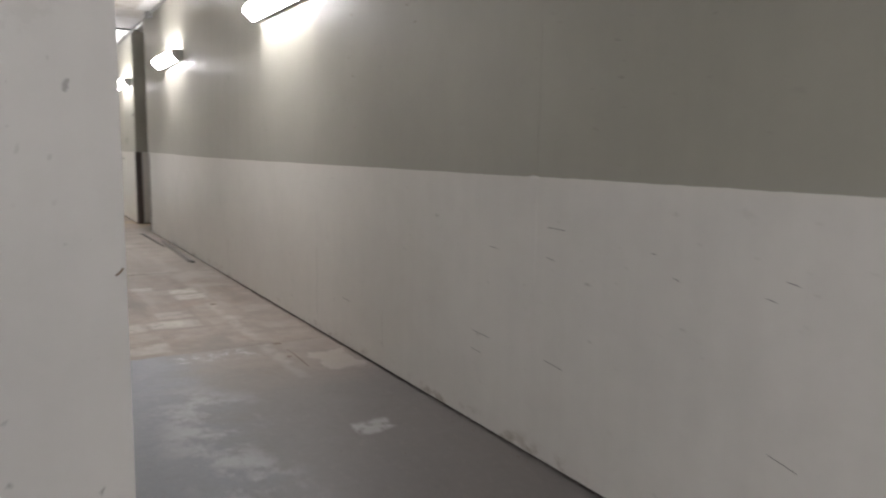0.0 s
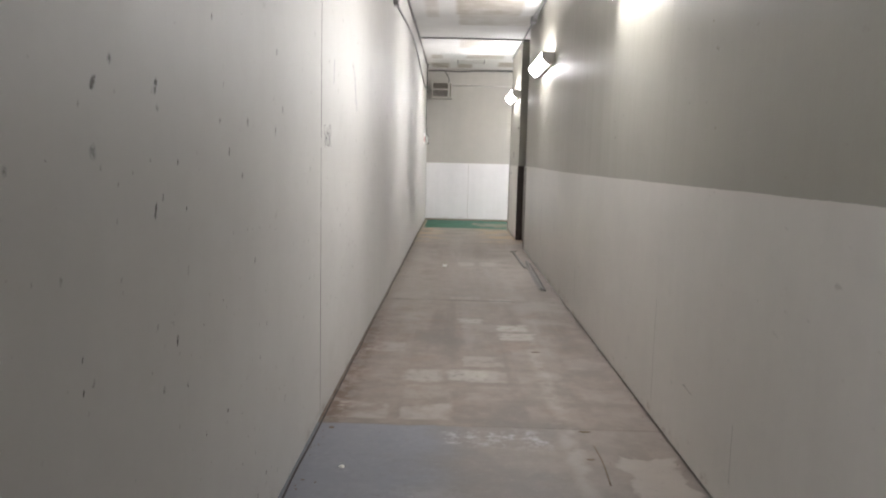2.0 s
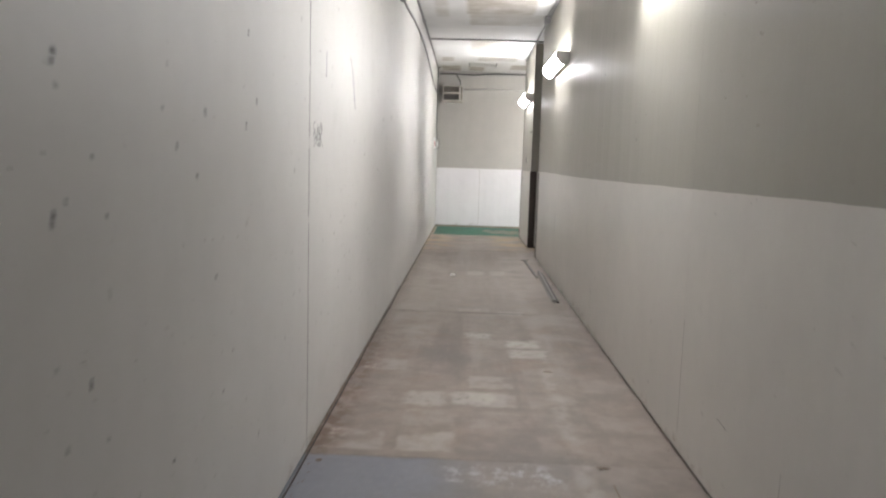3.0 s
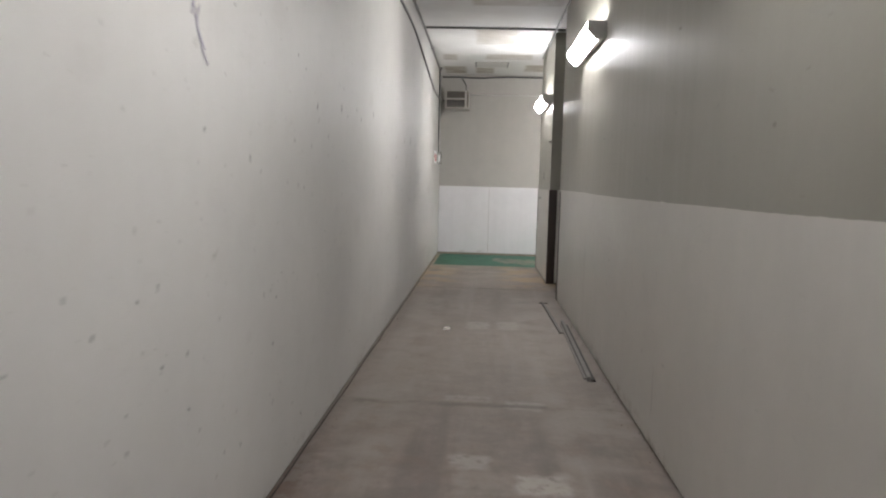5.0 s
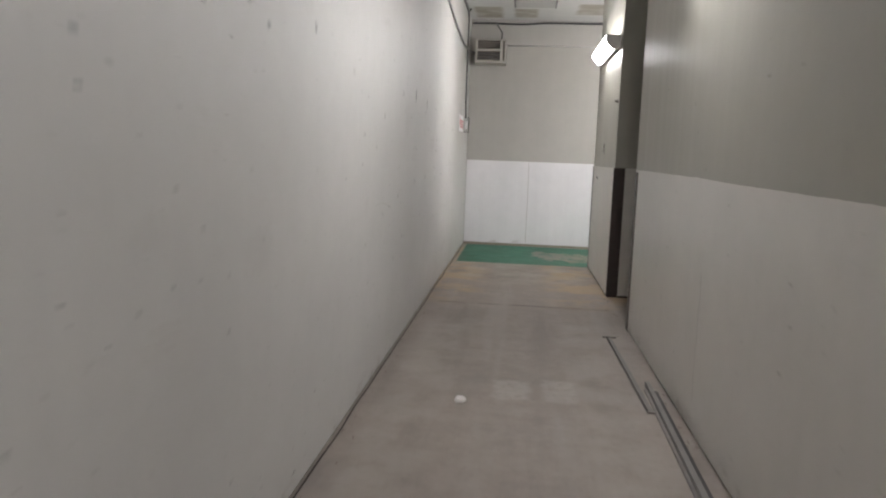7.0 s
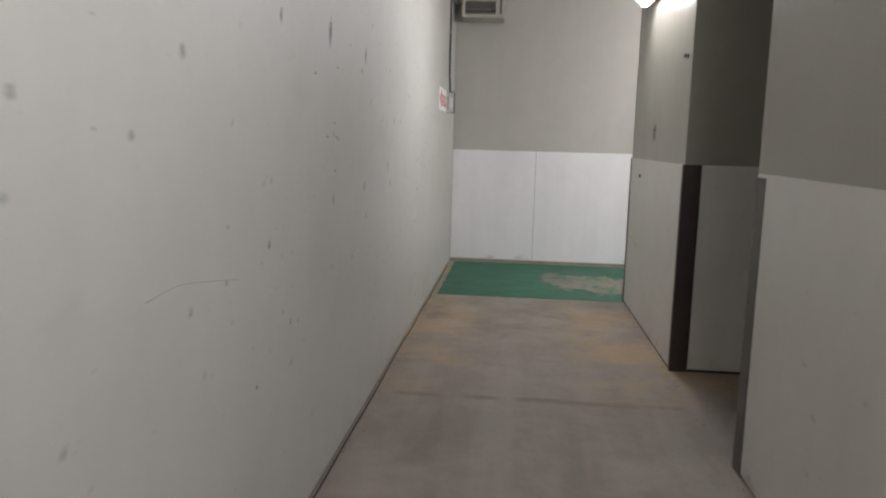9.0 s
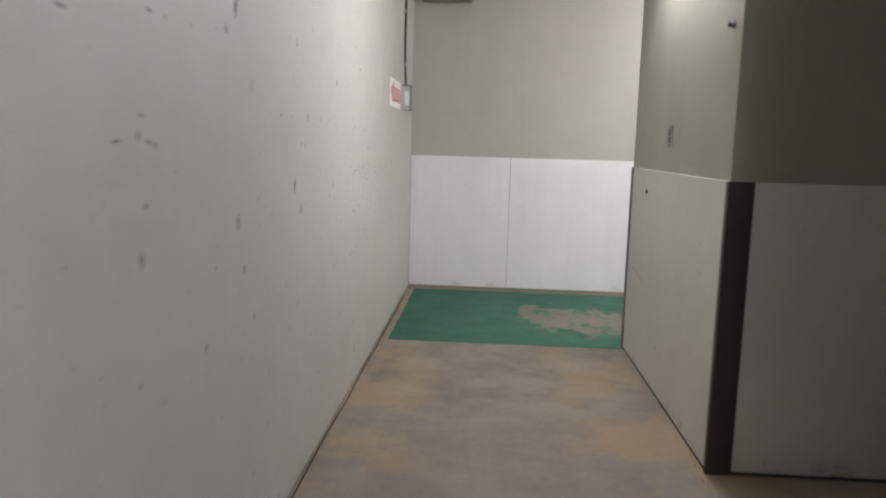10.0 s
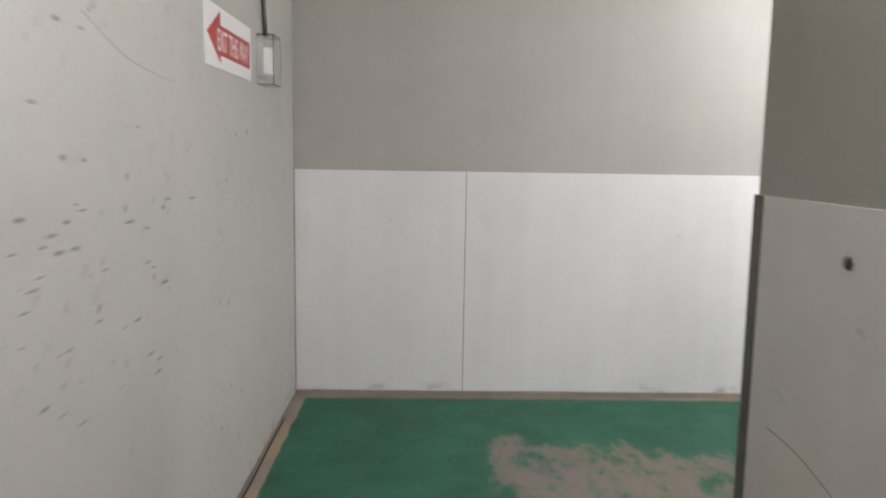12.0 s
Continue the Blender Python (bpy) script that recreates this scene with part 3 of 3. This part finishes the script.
# ---------------------------------------------------------------- heater on the end wall
def heater():
    e = thing("unit_heater", "cream metal unit heater with dark louvres high on the end wall", "heater", (0.30, YE, 2.60))
    x0, x1, z1, y0, y1 = -0.21, 0.22, 0.325, -0.40, -0.08
    part("casing", block((x0 + 0.012, y0 + 0.05, 0.012), (x1 - 0.012, y1, z1 - 0.012), 0.006), M_HEATD, e, "dark heater core")
    part("side_panel", block((x0, y0, 0), (x0 + 0.03, y1, z1), 0.004), M_HEAT, e)
    part("side_panel", block((x1 - 0.022, y0, -0.005), (x1, y1, z1 + 0.012), 0.004), M_HEAT, e)
    part("front_post", block((x1 - 0.085, y0 + 0.004, 0.03), (x1 - 0.045, y0 + 0.03, z1), 0.003), M_HEAT, e)
    part("top_panel", block((x0 + 0.03, y0 + 0.01, z1 - 0.014), (x1 - 0.022, y1, z1), 0.003), M_HEAT, e)
    part("bottom_panel", block((x0 + 0.03, y0, 0.0), (x1 - 0.022, y1, 0.035), 0.004), M_HEAT, e)
    part("crossbar", block((x0 + 0.03, y0 + 0.002, 0.165), (x1 - 0.085, y0 + 0.028, 0.192), 0.003), M_HEAT, e)
    for k in range(3):
        bm = block((x0 + 0.03, -0.022, -0.004), (x1 - 0.085, 0.022, 0.004), 0.001)
        bm.transform(Matrix.Translation((0, y0 + 0.03, 0.062 + k * 0.036)) @ Matrix.Rotation(radians(28), 4, "X"))
        part("louvre", bm, M_BAR, e)
    for k in range(4):
        bm = block((x0 + 0.03, -0.016, -0.002), (x1 - 0.085, 0.016, 0.002))
        bm.transform(Matrix.Translation((0, y0 + 0.045, 0.212 + k * 0.028)) @ Matrix.Rotation(radians(28), 4, "X"))
        part("louvre", bm, M_HEATD, e)
    part("bracket", block((-0.12, y1 - 0.002, 0.06), (-0.08, -0.0005, 0.28), 0.003), M_STEEL, e)
    part("bracket", block((0.10, y1 - 0.002, 0.06), (0.14, -0.0005, 0.28), 0.003), M_STEEL, e)
    part("flexible_conduit", tube(smooth_line([(0.15, y0 + 0.05, z1 - 0.005), (0.155, y0 + 0.06, z1 + 0.08), (0.12, y0 + 0.2, z1 + 0.16), (0.06, -0.03, z1 + 0.27)]), 0.012), M_CABLE, e)


heater()


# ---------------------------------------------------------------- sign, thermostat, wall plates
def lettering(body, width, height):
    cu = bpy.data.curves.new("lettering", "FONT")
    cu.body, cu.align_x, cu.align_y, cu.size, cu.extrude = body, "CENTER", "CENTER", 1.0, 0.0
    cu.offset = 0.012
    ob = new("lettering", cu)
    bpy.context.view_layer.update()
    me = bpy.data.meshes.new_from_object(ob.evaluated_get(bpy.context.evaluated_depsgraph_get()))
    bpy.data.objects.remove(ob)
    bm = bmesh.new()
    bm.from_mesh(me)
    xs, ys = [v.co.x for v in bm.verts], [v.co.y for v in bm.verts]
    cx, cy = (max(xs) + min(xs)) / 2, (max(ys) + min(ys)) / 2
    sx, sy = width / (max(xs) - min(xs)), height / (max(ys) - min(ys))
    for v in bm.verts:
        v.co = Vector((0.0, (v.co.x - cx) * sx, (v.co.y - cy) * sy))
    return bm


def exit_sign():
    e = thing("exit_sign", "white sign with red arrow, EXIT THIS WAY, on pale wall", "sign", (0.0, 13.70, 1.615))
    part("board", block((0.0003, -0.315, 0.0), (0.0035, 0.308, 0.205), 0.001), M_SIGN, e)
    bm = bmesh.new()
    out = [(-0.285, 0.105), (-0.13, 0.190), (-0.13, 0.145), (0.285, 0.145), (0.285, 0.045), (-0.13, 0.045), (-0.13, 0.018)]
    lo = [bm.verts.new((0.0036, y, z)) for y, z in out]
    f = bm.faces.new(lo)
    r = bmesh.ops.extrude_face_region(bm, geom=[f])
    for v in r["geom"]:
        if isinstance(v, bmesh.types.BMVert):
            v.co.x = 0.0044
    bmesh.ops.recalc_face_normals(bm, faces=bm.faces[:])
    arrow = part("arrow", bm, M_RED, e, "red arrow")
    bm = lettering("EXIT THIS WAY", 0.435, 0.074)
    bm.transform(Matrix.Translation((0.0047, 0.052, 0.095)))
    part("lettering", bm, M_SIGN, arrow, "white capital letters")
    return e


exit_sign()


def thermostat():
    e = thing("thermostat", "white thermostat under a clear acrylic guard on the pale wall", "thermostat", (0.0, 14.20, 1.615))
    part("back_plate", block((0.0003, -0.055, 0.03), (0.02, 0.03, 0.165), 0.003), M_PLATE, e, "grey steel back box")
    part("cover", block((0.02, -0.045, 0.045), (0.05, 0.03, 0.155), 0.005), M_PLAST, e)
    gbm = bmesh.new()
    for a, b in (((0.0005, -0.075, 0.0), (0.07, -0.072, 0.205)), ((0.0005, 0.072, 0.0), (0.07, 0.075, 0.205)), ((0.0005, -0.072, 0.0), (0.07, 0.072, 0.003)),
                 ((0.0005, -0.072, 0.202), (0.07, 0.072, 0.205)), ((0.067, -0.072, 0.003), (0.07, 0.072, 0.202))):
        block(a, b, 0, gbm)
    go = part("guard", gbm, M_CLEAR, e, "clear acrylic guard")
    go.visible_shadow = False
    for z in (0.01, 0.19):
        part("screw", disc_x((0.0003, -0.066, z), 0.004, 0.006, 0.3, 10), M_STEEL, e)


thermostat()


def outlet():
    e = thing("outlet", "steel wall plate with two dark sockets on the taupe wall", "outlet", (W + 0.006, 12.155, 1.372))
    part("plate", block((-0.006, -0.036, 0.0), (-0.0003, 0.036, 0.115), 0.002), M_TRIM4, e)
    for z in (0.036, 0.079):
        s = part("socket", disc_x((-0.005, 0, z), 0.017, -0.003, 0.08), M_HOLE, e)
        for y in (-0.006, 0.006):
            part("slot", block((-0.0086, y - 0.0012, z - 0.005), (-0.0079, y + 0.0012, z + 0.005)), M_PLATE, s)
    part("screw", disc_x((-0.0055, 0, 0.0575), 0.003, -0.0015, 0.3, 8), M_STEEL, e)


outlet()
e = thing("wall_bumper", "small black rubber bumper on the white panel", "bumper", (W, 12.62, 1.09))
part("ring", disc_x((-0.0003, 0, 0.016), 0.017, -0.006, 0.15), M_HOLE, e)
part("plug", disc_x((-0.0063, 0, 0.016), 0.010, -0.004, 0.4, 12), M_TRIM, e)
e = thing("wall_hook", "dark steel peg on a round plate on the taupe wall", "hook", (W + 0.006, 11.23, 1.845))
part("plate", disc_x((-0.0003, 0, 0.02), 0.016, -0.006, 0.1), M_TRIM, e)
part("peg", disc_x((-0.0063, 0, 0.02), 0.008, -0.010, 0.0, 12), M_TRIM2, e)
part("knob", disc_x((-0.0163, 0, 0.02), 0.013, -0.008, 0.35, 14), M_TRIM, e)


# ---------------------------------------------------------------- loose things on the floor
def bar(name, label, a, b, profile, material, extra=()):
    """Loose metal length on the floor from a to b (x, y)."""
    a, b = Vector((*a, 0)), Vector((*b, 0))
    e = thing(name, label, "metal bar", a)
    turn = math.atan2(-(b - a).x, (b - a).y)
    e.rotation_euler = (0, 0, turn)
    n = (b - a).length
    for pn_, prof, mat_, y0, y1 in [("bar", profile, material, 0, n)] + list(extra):
        part(pn_, prism(prof, y0, y1), mat_, e)
    return e


bar("metal_angle", "thin grey metal angle lying on the concrete floor", (1.532, 7.79), (1.505, 9.42),
    [(-0.018, 0.0005), (0.018, 0.0005), (0.018, 0.004), (-0.014, 0.004), (-0.014, 0.022), (-0.018, 0.022)], M_BAR,
    [("end_tab", [(-0.045, 0.001), (0.05, 0.001), (0.05, 0.010), (-0.045, 0.010)], M_TRIM2, 1.625, 1.640), ("end_tab", [(-0.02, 0.001), (0.05, 0.001), (0.05, 0.009), (-0.02, 0.009)], M_TRIM2, -0.012, 0.0)])
# the dark strips along both sides stand in for the track's shadow
bar("metal_track", "grey steel track section lying along the wall", (1.552, 6.19), (1.592, 8.26),
    [(-0.014, 0.0005), (0.014, 0.0005), (0.014, 0.028), (0.011, 0.031), (-0.011, 0.031), (-0.014, 0.028)], M_BAR,
    [("shade_strip", [(0.0145, 0.0005), (0.046, 0.0005), (0.040, 0.012), (0.0145, 0.015)], M_HOLE, 0.0, 1.95), ("shade_strip", [(-0.030, 0.0005), (-0.0145, 0.0005), (-0.0145, 0.010), (-0.026, 0.008)], M_TRIM2, 0.05, 2.0)])

rng = random.Random(4)


def scrap(name, label, at, size, material, seed):
    """Crumpled flat scrap."""
    r = random.Random(seed)
    bm = bmesh.new()
    bmesh.ops.create_icosphere(bm, subdivisions=2, radius=1)
    for v in bm.verts:
        k = 0.75 + 0.5 * r.random()
        v.co = Vector((v.co.x * size[0] * k, v.co.y * size[1] * k, max(0.0004, (v.co.z + 0.6) * size[2] * k)))
    e = link(name, bm, material)
    e.location = (at[0], at[1], 0.0)
    return tagged(e, label, "litter")


scrap("paper_scrap", "crumpled white paper scrap on the concrete floor", (0.53, 7.785), (0.03, 0.035, 0.012), M_PAPER, 1)
scrap("plaster_chip", "small white plaster chip on the painted floor", (0.19, 1.72), (0.012, 0.010, 0.006), M_PAPER, 2)
scrap("plaster_chip", "brown plaster chip by the pale wall", (0.07, 2.18), (0.012, 0.010, 0.004), M_GRIT, 3)
scrap("wood_chip", "dark wood chip on the worn floor", (1.30, 2.22), (0.03, 0.012, 0.003), M_GRIT, 5)
scrap("wood_chip", "dark wood chip on the worn floor", (1.22, 3.72), (0.03, 0.012, 0.003), M_GRIT, 6)
scrap("wood_chip", "dark wood chip on the worn floor", (1.27, 1.88), (0.02, 0.010, 0.003), M_GRIT, 7)

bm = bmesh.new()
for k in range(420):
    y = rng.uniform(-2.5, 13.0)
    side = rng.random()
    x = abs(rng.gauss(0, 0.035)) + 0.004 if side < 0.45 else (W - abs(rng.gauss(0, 0.03)) - 0.006 if side < 0.75 else rng.uniform(0.05, W - 0.05))
    if x > W - 0.004 and y > YN:
        continue
    s = rng.uniform(0.0015, 0.0045) * (1.2 if side < 0.75 else 0.7)
    m = pose(x, y, s * 0.35, rng.uniform(-20, 20), rng.uniform(-20, 20), rng.uniform(0, 180)) @ Matrix.Diagonal((s * rng.uniform(0.8, 2.2), s, s * 0.7, 1))
    bmesh.ops.create_cube(bm, size=1, matrix=m)
tagged(link("grit", bm, M_GRIT), "scattered brown grit and crumbs on the floor", "grit", kind="stuff")


# ---------------------------------------------------------------- marks on the walls
def stroke(parent, name, pts, r, material, flat="x"):
    """Thin raised mark on a wall or the floor."""
    bm = tube(smooth_line(pts, 5), r, 6)
    k = 0 if flat == "x" else 2
    base = pts[0][k]
    for v in bm.verts:
        v.co[k] = base + (v.co[k] - base) * 0.12
    return part(name, bm, material, parent)


for pts in ([(2.37, 1.46), (2.33, 1.44), (2.35, 1.40), (2.39, 1.38), (2.34, 1.35)], [(2.42, 1.45), (2.41, 1.37), (2.45, 1.36)], [(2.42, 1.41), (2.45, 1.42)], [(2.35, 1.43), (2.40, 1.39), (2.44, 1.44), (2.47, 1.38), (2.51, 1.45)], [(2.34, 1.37), (2.41, 1.40), (2.46, 1.35), (2.50, 1.39)],
            [(2.47, 1.36), (2.48, 1.46), (2.53, 1.42), (2.48, 1.40), (2.54, 1.35)]):
    stroke(left, "scribble", [(0.0008, y, z) for y, z in pts], 0.0024, M_MARK)
for pts in ([(3.38, 1.83), (3.42, 1.74), (3.46, 1.66), (3.52, 1.60)], [(3.42, 1.80), (3.40, 1.72)], [(3.46, 1.76), (3.44, 1.70), (3.50, 1.64)], [(2.62, 1.80), (2.61, 1.68)], [(3.33, 1.86), (3.35, 1.83)]):
    stroke(left, "scuff", [(0.0008, y, z) for y, z in pts], 0.0045, M_INK)
stroke(left, "scratch", [(0.0006, 8.05, 1.005), (0.0006, 8.2, 1.012), (0.0006, 8.4, 0.985), (0.0006, 8.55, 0.96)], 0.0014, M_FAINT)
stroke(left, "scratch", [(0.0006, 12.55, 1.62), (0.0006, 12.75, 1.56), (0.0006, 12.95, 1.535), (0.0006, 13.1, 1.53)], 0.0016, M_FAINT)
stroke(far, "scratch", [(W - 0.0006, 12.95, 0.59), (W - 0.0006, 12.80, 0.585), (W - 0.0006, 12.68, 0.565), (W - 0.0006, 12.59, 0.545)], 0.0018, M_DULL)
for y0, z0, y1, z1 in ((-0.20, 1.010, -0.31, 1.008), (0.217, 0.884, 0.162, 0.882), (-0.195, 0.886, -0.245, 0.88), (-0.77, 0.975, -0.79, 0.972), (-0.872, 0.904, -0.90, 0.896), (-1.291, 0.957, -1.33, 0.95), (-1.228, 0.898, -1.256, 0.893), (0.362, 0.463, 0.215, 0.455),
                       (0.359, 0.373, 0.28, 0.366), (-0.20, 0.452, -0.313, 0.441), (-1.266, 0.435, -1.361, 0.415), (1.957, 0.335, 1.842, 0.325)):
    stroke(right, "scuff", [(W - 0.0006, y0, z0), (W - 0.0006, (y0 + y1) / 2, (z0 + z1) / 2 + 0.001), (W - 0.0006, y1, z1)], 0.0017, M_DULL)
# dark strips set in the open seam, its shade given as colour
for z0, z1 in ((0.03, 1.02), (1.05, 1.345), (1.39, 1.66), (1.68, 2.25), (2.4, 3.2)):
    part("seam_shade", block((-0.012, YSEAM - 0.0035, z0), (0.0004, YSEAM + 0.0035, z1)), M_DARK, left)


def smudge(parent, y, z, size, r, material, lean=0.35, slim=0.3):
    """Low uneven rub mark on the pale wall, raised by a hair in its middle."""
    bm = bmesh.new()
    ring = []
    for k in range(11):
        a = 2 * math.pi * k / 11
        d = size * 0.5 * r.uniform(0.6, 1.15)
        u, v = math.cos(a) * d * slim, math.sin(a) * d
        ring.append(bm.verts.new((0.0002, y + u + v * lean, z + v)))
    top = bm.verts.new((0.0009, y, z))
    for p, q in zip(ring, ring[1:] + ring[:1]):
        bm.faces.new((p, q, top))
    bmesh.ops.recalc_face_normals(bm, faces=bm.faces[:])
    return part("scuff", bm, material, parent)


rs = random.Random(21)
# dark rubs: along the wall, height, length
for y, z, size in ((0.31, 1.44, 0.05), (0.30, 1.18, 0.045), (0.34, 1.205, 0.022), (0.41, 0.87, 0.035), (0.82, 1.31, 0.032), (1.36, 1.39, 0.045), (0.77, 1.49, 0.02), (1.47, 1.47, 0.035), (1.38, 1.66, 0.035), (0.68, 1.65, 0.03), (0.74, 1.39, 0.025), (0.43, 1.28, 0.02), (0.48, 1.17, 0.018),
                   (0.60, 0.57, 0.022), (1.14, 0.63, 0.025), (-0.03, 0.94, 0.02), (-0.03, 0.88, 0.018)):
    smudge(left, y, z, size * 1.3, rs, R_DARK)
for y, z, size in ((4.96, 1.63, 0.055), (5.23, 1.40, 0.035), (6.08, 1.73, 0.055), (6.24, 1.68, 0.045), (6.77, 1.76, 0.06), (5.22, 1.50, 0.04), (7.43, 1.67, 0.04), (5.59, 0.97, 0.025), (9.50, 1.74, 0.14), (10.15, 1.71, 0.11), (8.91, 1.69, 0.07), (8.25, 0.94, 0.035), (10.78, 1.18, 0.08), (10.81, 1.70, 0.05), (11.39, 1.11, 0.045),
                   (8.91, 0.97, 0.022), (10.20, 0.97, 0.04), (11.54, 1.62, 0.05), (11.45, 1.15, 0.04), (11.49, 1.09, 0.03), (12.04, 0.36, 0.06), (12.07, 0.21, 0.06), (12.16, 1.74, 0.04), (10.94, 1.33, 0.03)):
    smudge(left, y, z, size * 1.3, rs, R_DULL)
# faint broad rubs
for y, z, size in ((0.03, 1.30, 0.034), (1.01, 1.40, 0.04), (0.10, 1.47, 0.026), (-0.23, 1.27, 0.02), (3.92, 1.34, 0.04), (5.57, 1.68, 0.075), (4.42, 1.26, 0.03), (4.05, 1.30, 0.02), (4.60, 1.25, 0.03), (4.34, 0.89, 0.02), (8.24, 1.51, 0.045), (7.69, 1.39, 0.035), (8.02, 1.33, 0.035),
                   (7.66, 1.24, 0.028), (9.55, 1.10, 0.05), (10.15, 1.11, 0.06), (10.98, 1.44, 0.04), (11.21, 1.44, 0.035), (10.88, 1.34, 0.03), (10.87, 1.09, 0.05), (9.55, 1.35, 0.03), (8.99, 0.74, 0.03)):
    smudge(left, y, z, size * 1.3, rs, R_FAINT, 0.2, 0.7)
# level rubs left by trolleys on the last stretch
for y, z, size, stretch in ((9.46, 1.341, 0.012, 4), (9.57, 1.393, 0.014, 3), (9.60, 1.34, 0.012, 4), (9.63, 1.332, 0.02, 1.5), (9.58, 1.207, 0.018, 2), (9.29, 1.56, 0.014, 4), (9.62, 1.61, 0.016, 3), (10.07, 1.642, 0.03, 1.2), (13.02, 1.206, 0.012, 6), (13.24, 1.196, 0.008, 12), (12.49, 1.226, 0.006, 6), (12.44, 1.32, 0.02, 2), (12.53, 1.316, 0.014, 2),
                            (12.34, 1.422, 0.012, 4), (12.44, 1.585, 0.018, 2.5), (12.54, 1.583, 0.01, 5), (12.75, 1.272, 0.03, 0.8), (12.83, 1.394, 0.008, 4), (12.98, 1.186, 0.016, 1.5)):
    smudge(left, y, z, size * 1.2, rs, R_LEVEL, 0.0, stretch)
for k in range(46):
    y, z = rs.uniform(11.9, 13.0), rs.uniform(0.75, 1.24)
    smudge(left, y, z, rs.uniform(0.006, 0.016), rs, R_LEVEL, 0.0, rs.uniform(3.0, 8.0))
# worn corner: paint knocked off the edge in short lengths
for z, size, off in ((1.46, 0.03, 0.001), (1.30, 0.05, 0.001), (1.215, 0.03, 0.002), (1.165, 0.016, 0.006), (1.145, 0.010, 0.001), (1.07, 0.014, 0.001), (1.03, 0.012, 0.002), (0.945, 0.05, 0.001), (0.88, 0.06, 0.001), (0.66, 0.05, 0.001), (0.45, 0.04, 0.002)):
    stroke(left, "chip", [(0.0006, Y0 + off, z - size * 0.5), (0.0006, Y0 + off + 0.001, z), (0.0006, Y0 + off, z + size * 0.5)], 0.0016 if size > 0.02 else 0.005, M_DULL)
bm = tube(smooth_line([(-0.022, Y0 - 0.0135, 1.030), (-0.014, Y0 - 0.016, 1.036), (-0.006, Y0 - 0.015, 1.046)]), 0.0028, 6)
part("splinter", bm, M_GRIT, back, "dark wood splinter")
# faint open lengths of the board joints
for y, z0, z1 in ((7.56, 0.16, 0.78), (2.45, 0.10, 0.62), (1.36, 0.14, 0.36), (4.98, 0.18, 0.40)):
    stroke(right, "open_joint", [(W - 0.0005, y, z0), (W - 0.0005, y + 0.002, (z0 + z1) / 2), (W - 0.0005, y, z1)], 0.0012, M_DULL)
# brush daubs of white above the dado line
for y, z in ((7.80, 1.228), (4.98, 1.209), (-0.1, 1.210)):
    stroke(right, "paint_daub", [(W - 0.0005, y - 0.03, z), (W - 0.0005, y, z + 0.004), (W - 0.0005, y + 0.03, z)], 0.006, M_DAUB)

# ---------------------------------------------------------------- floor slabs
for y0, y1 in ((YB, 2.257), (2.257, 5.56), (5.56, 10.455), (10.455, YE + 0.1)):
    part("slab", block((XL, y0 + 0.0012, -0.1), (XR, y1 - 0.0012, 0.0), 0.0012), M_FLOOR, FLOOR)
# uneven dark line at the wall foot, painting the shade of the gap
rw = random.Random(8)
pts = [(0.006 + rw.uniform(-0.003, 0.005), Y0 + k * 0.35, 0.0005) for k in range(46) if Y0 + k * 0.35 < YE - 0.05]
stroke(FLOOR, "foot_gap_shade", pts, 0.0045, M_DARK, "z")
stroke(FLOOR, "scratch", [(1.315, 2.05, 0.0004), (1.318, 1.85, 0.0004), (1.305, 1.62, 0.0004)], 0.004, M_GRIT, "z")
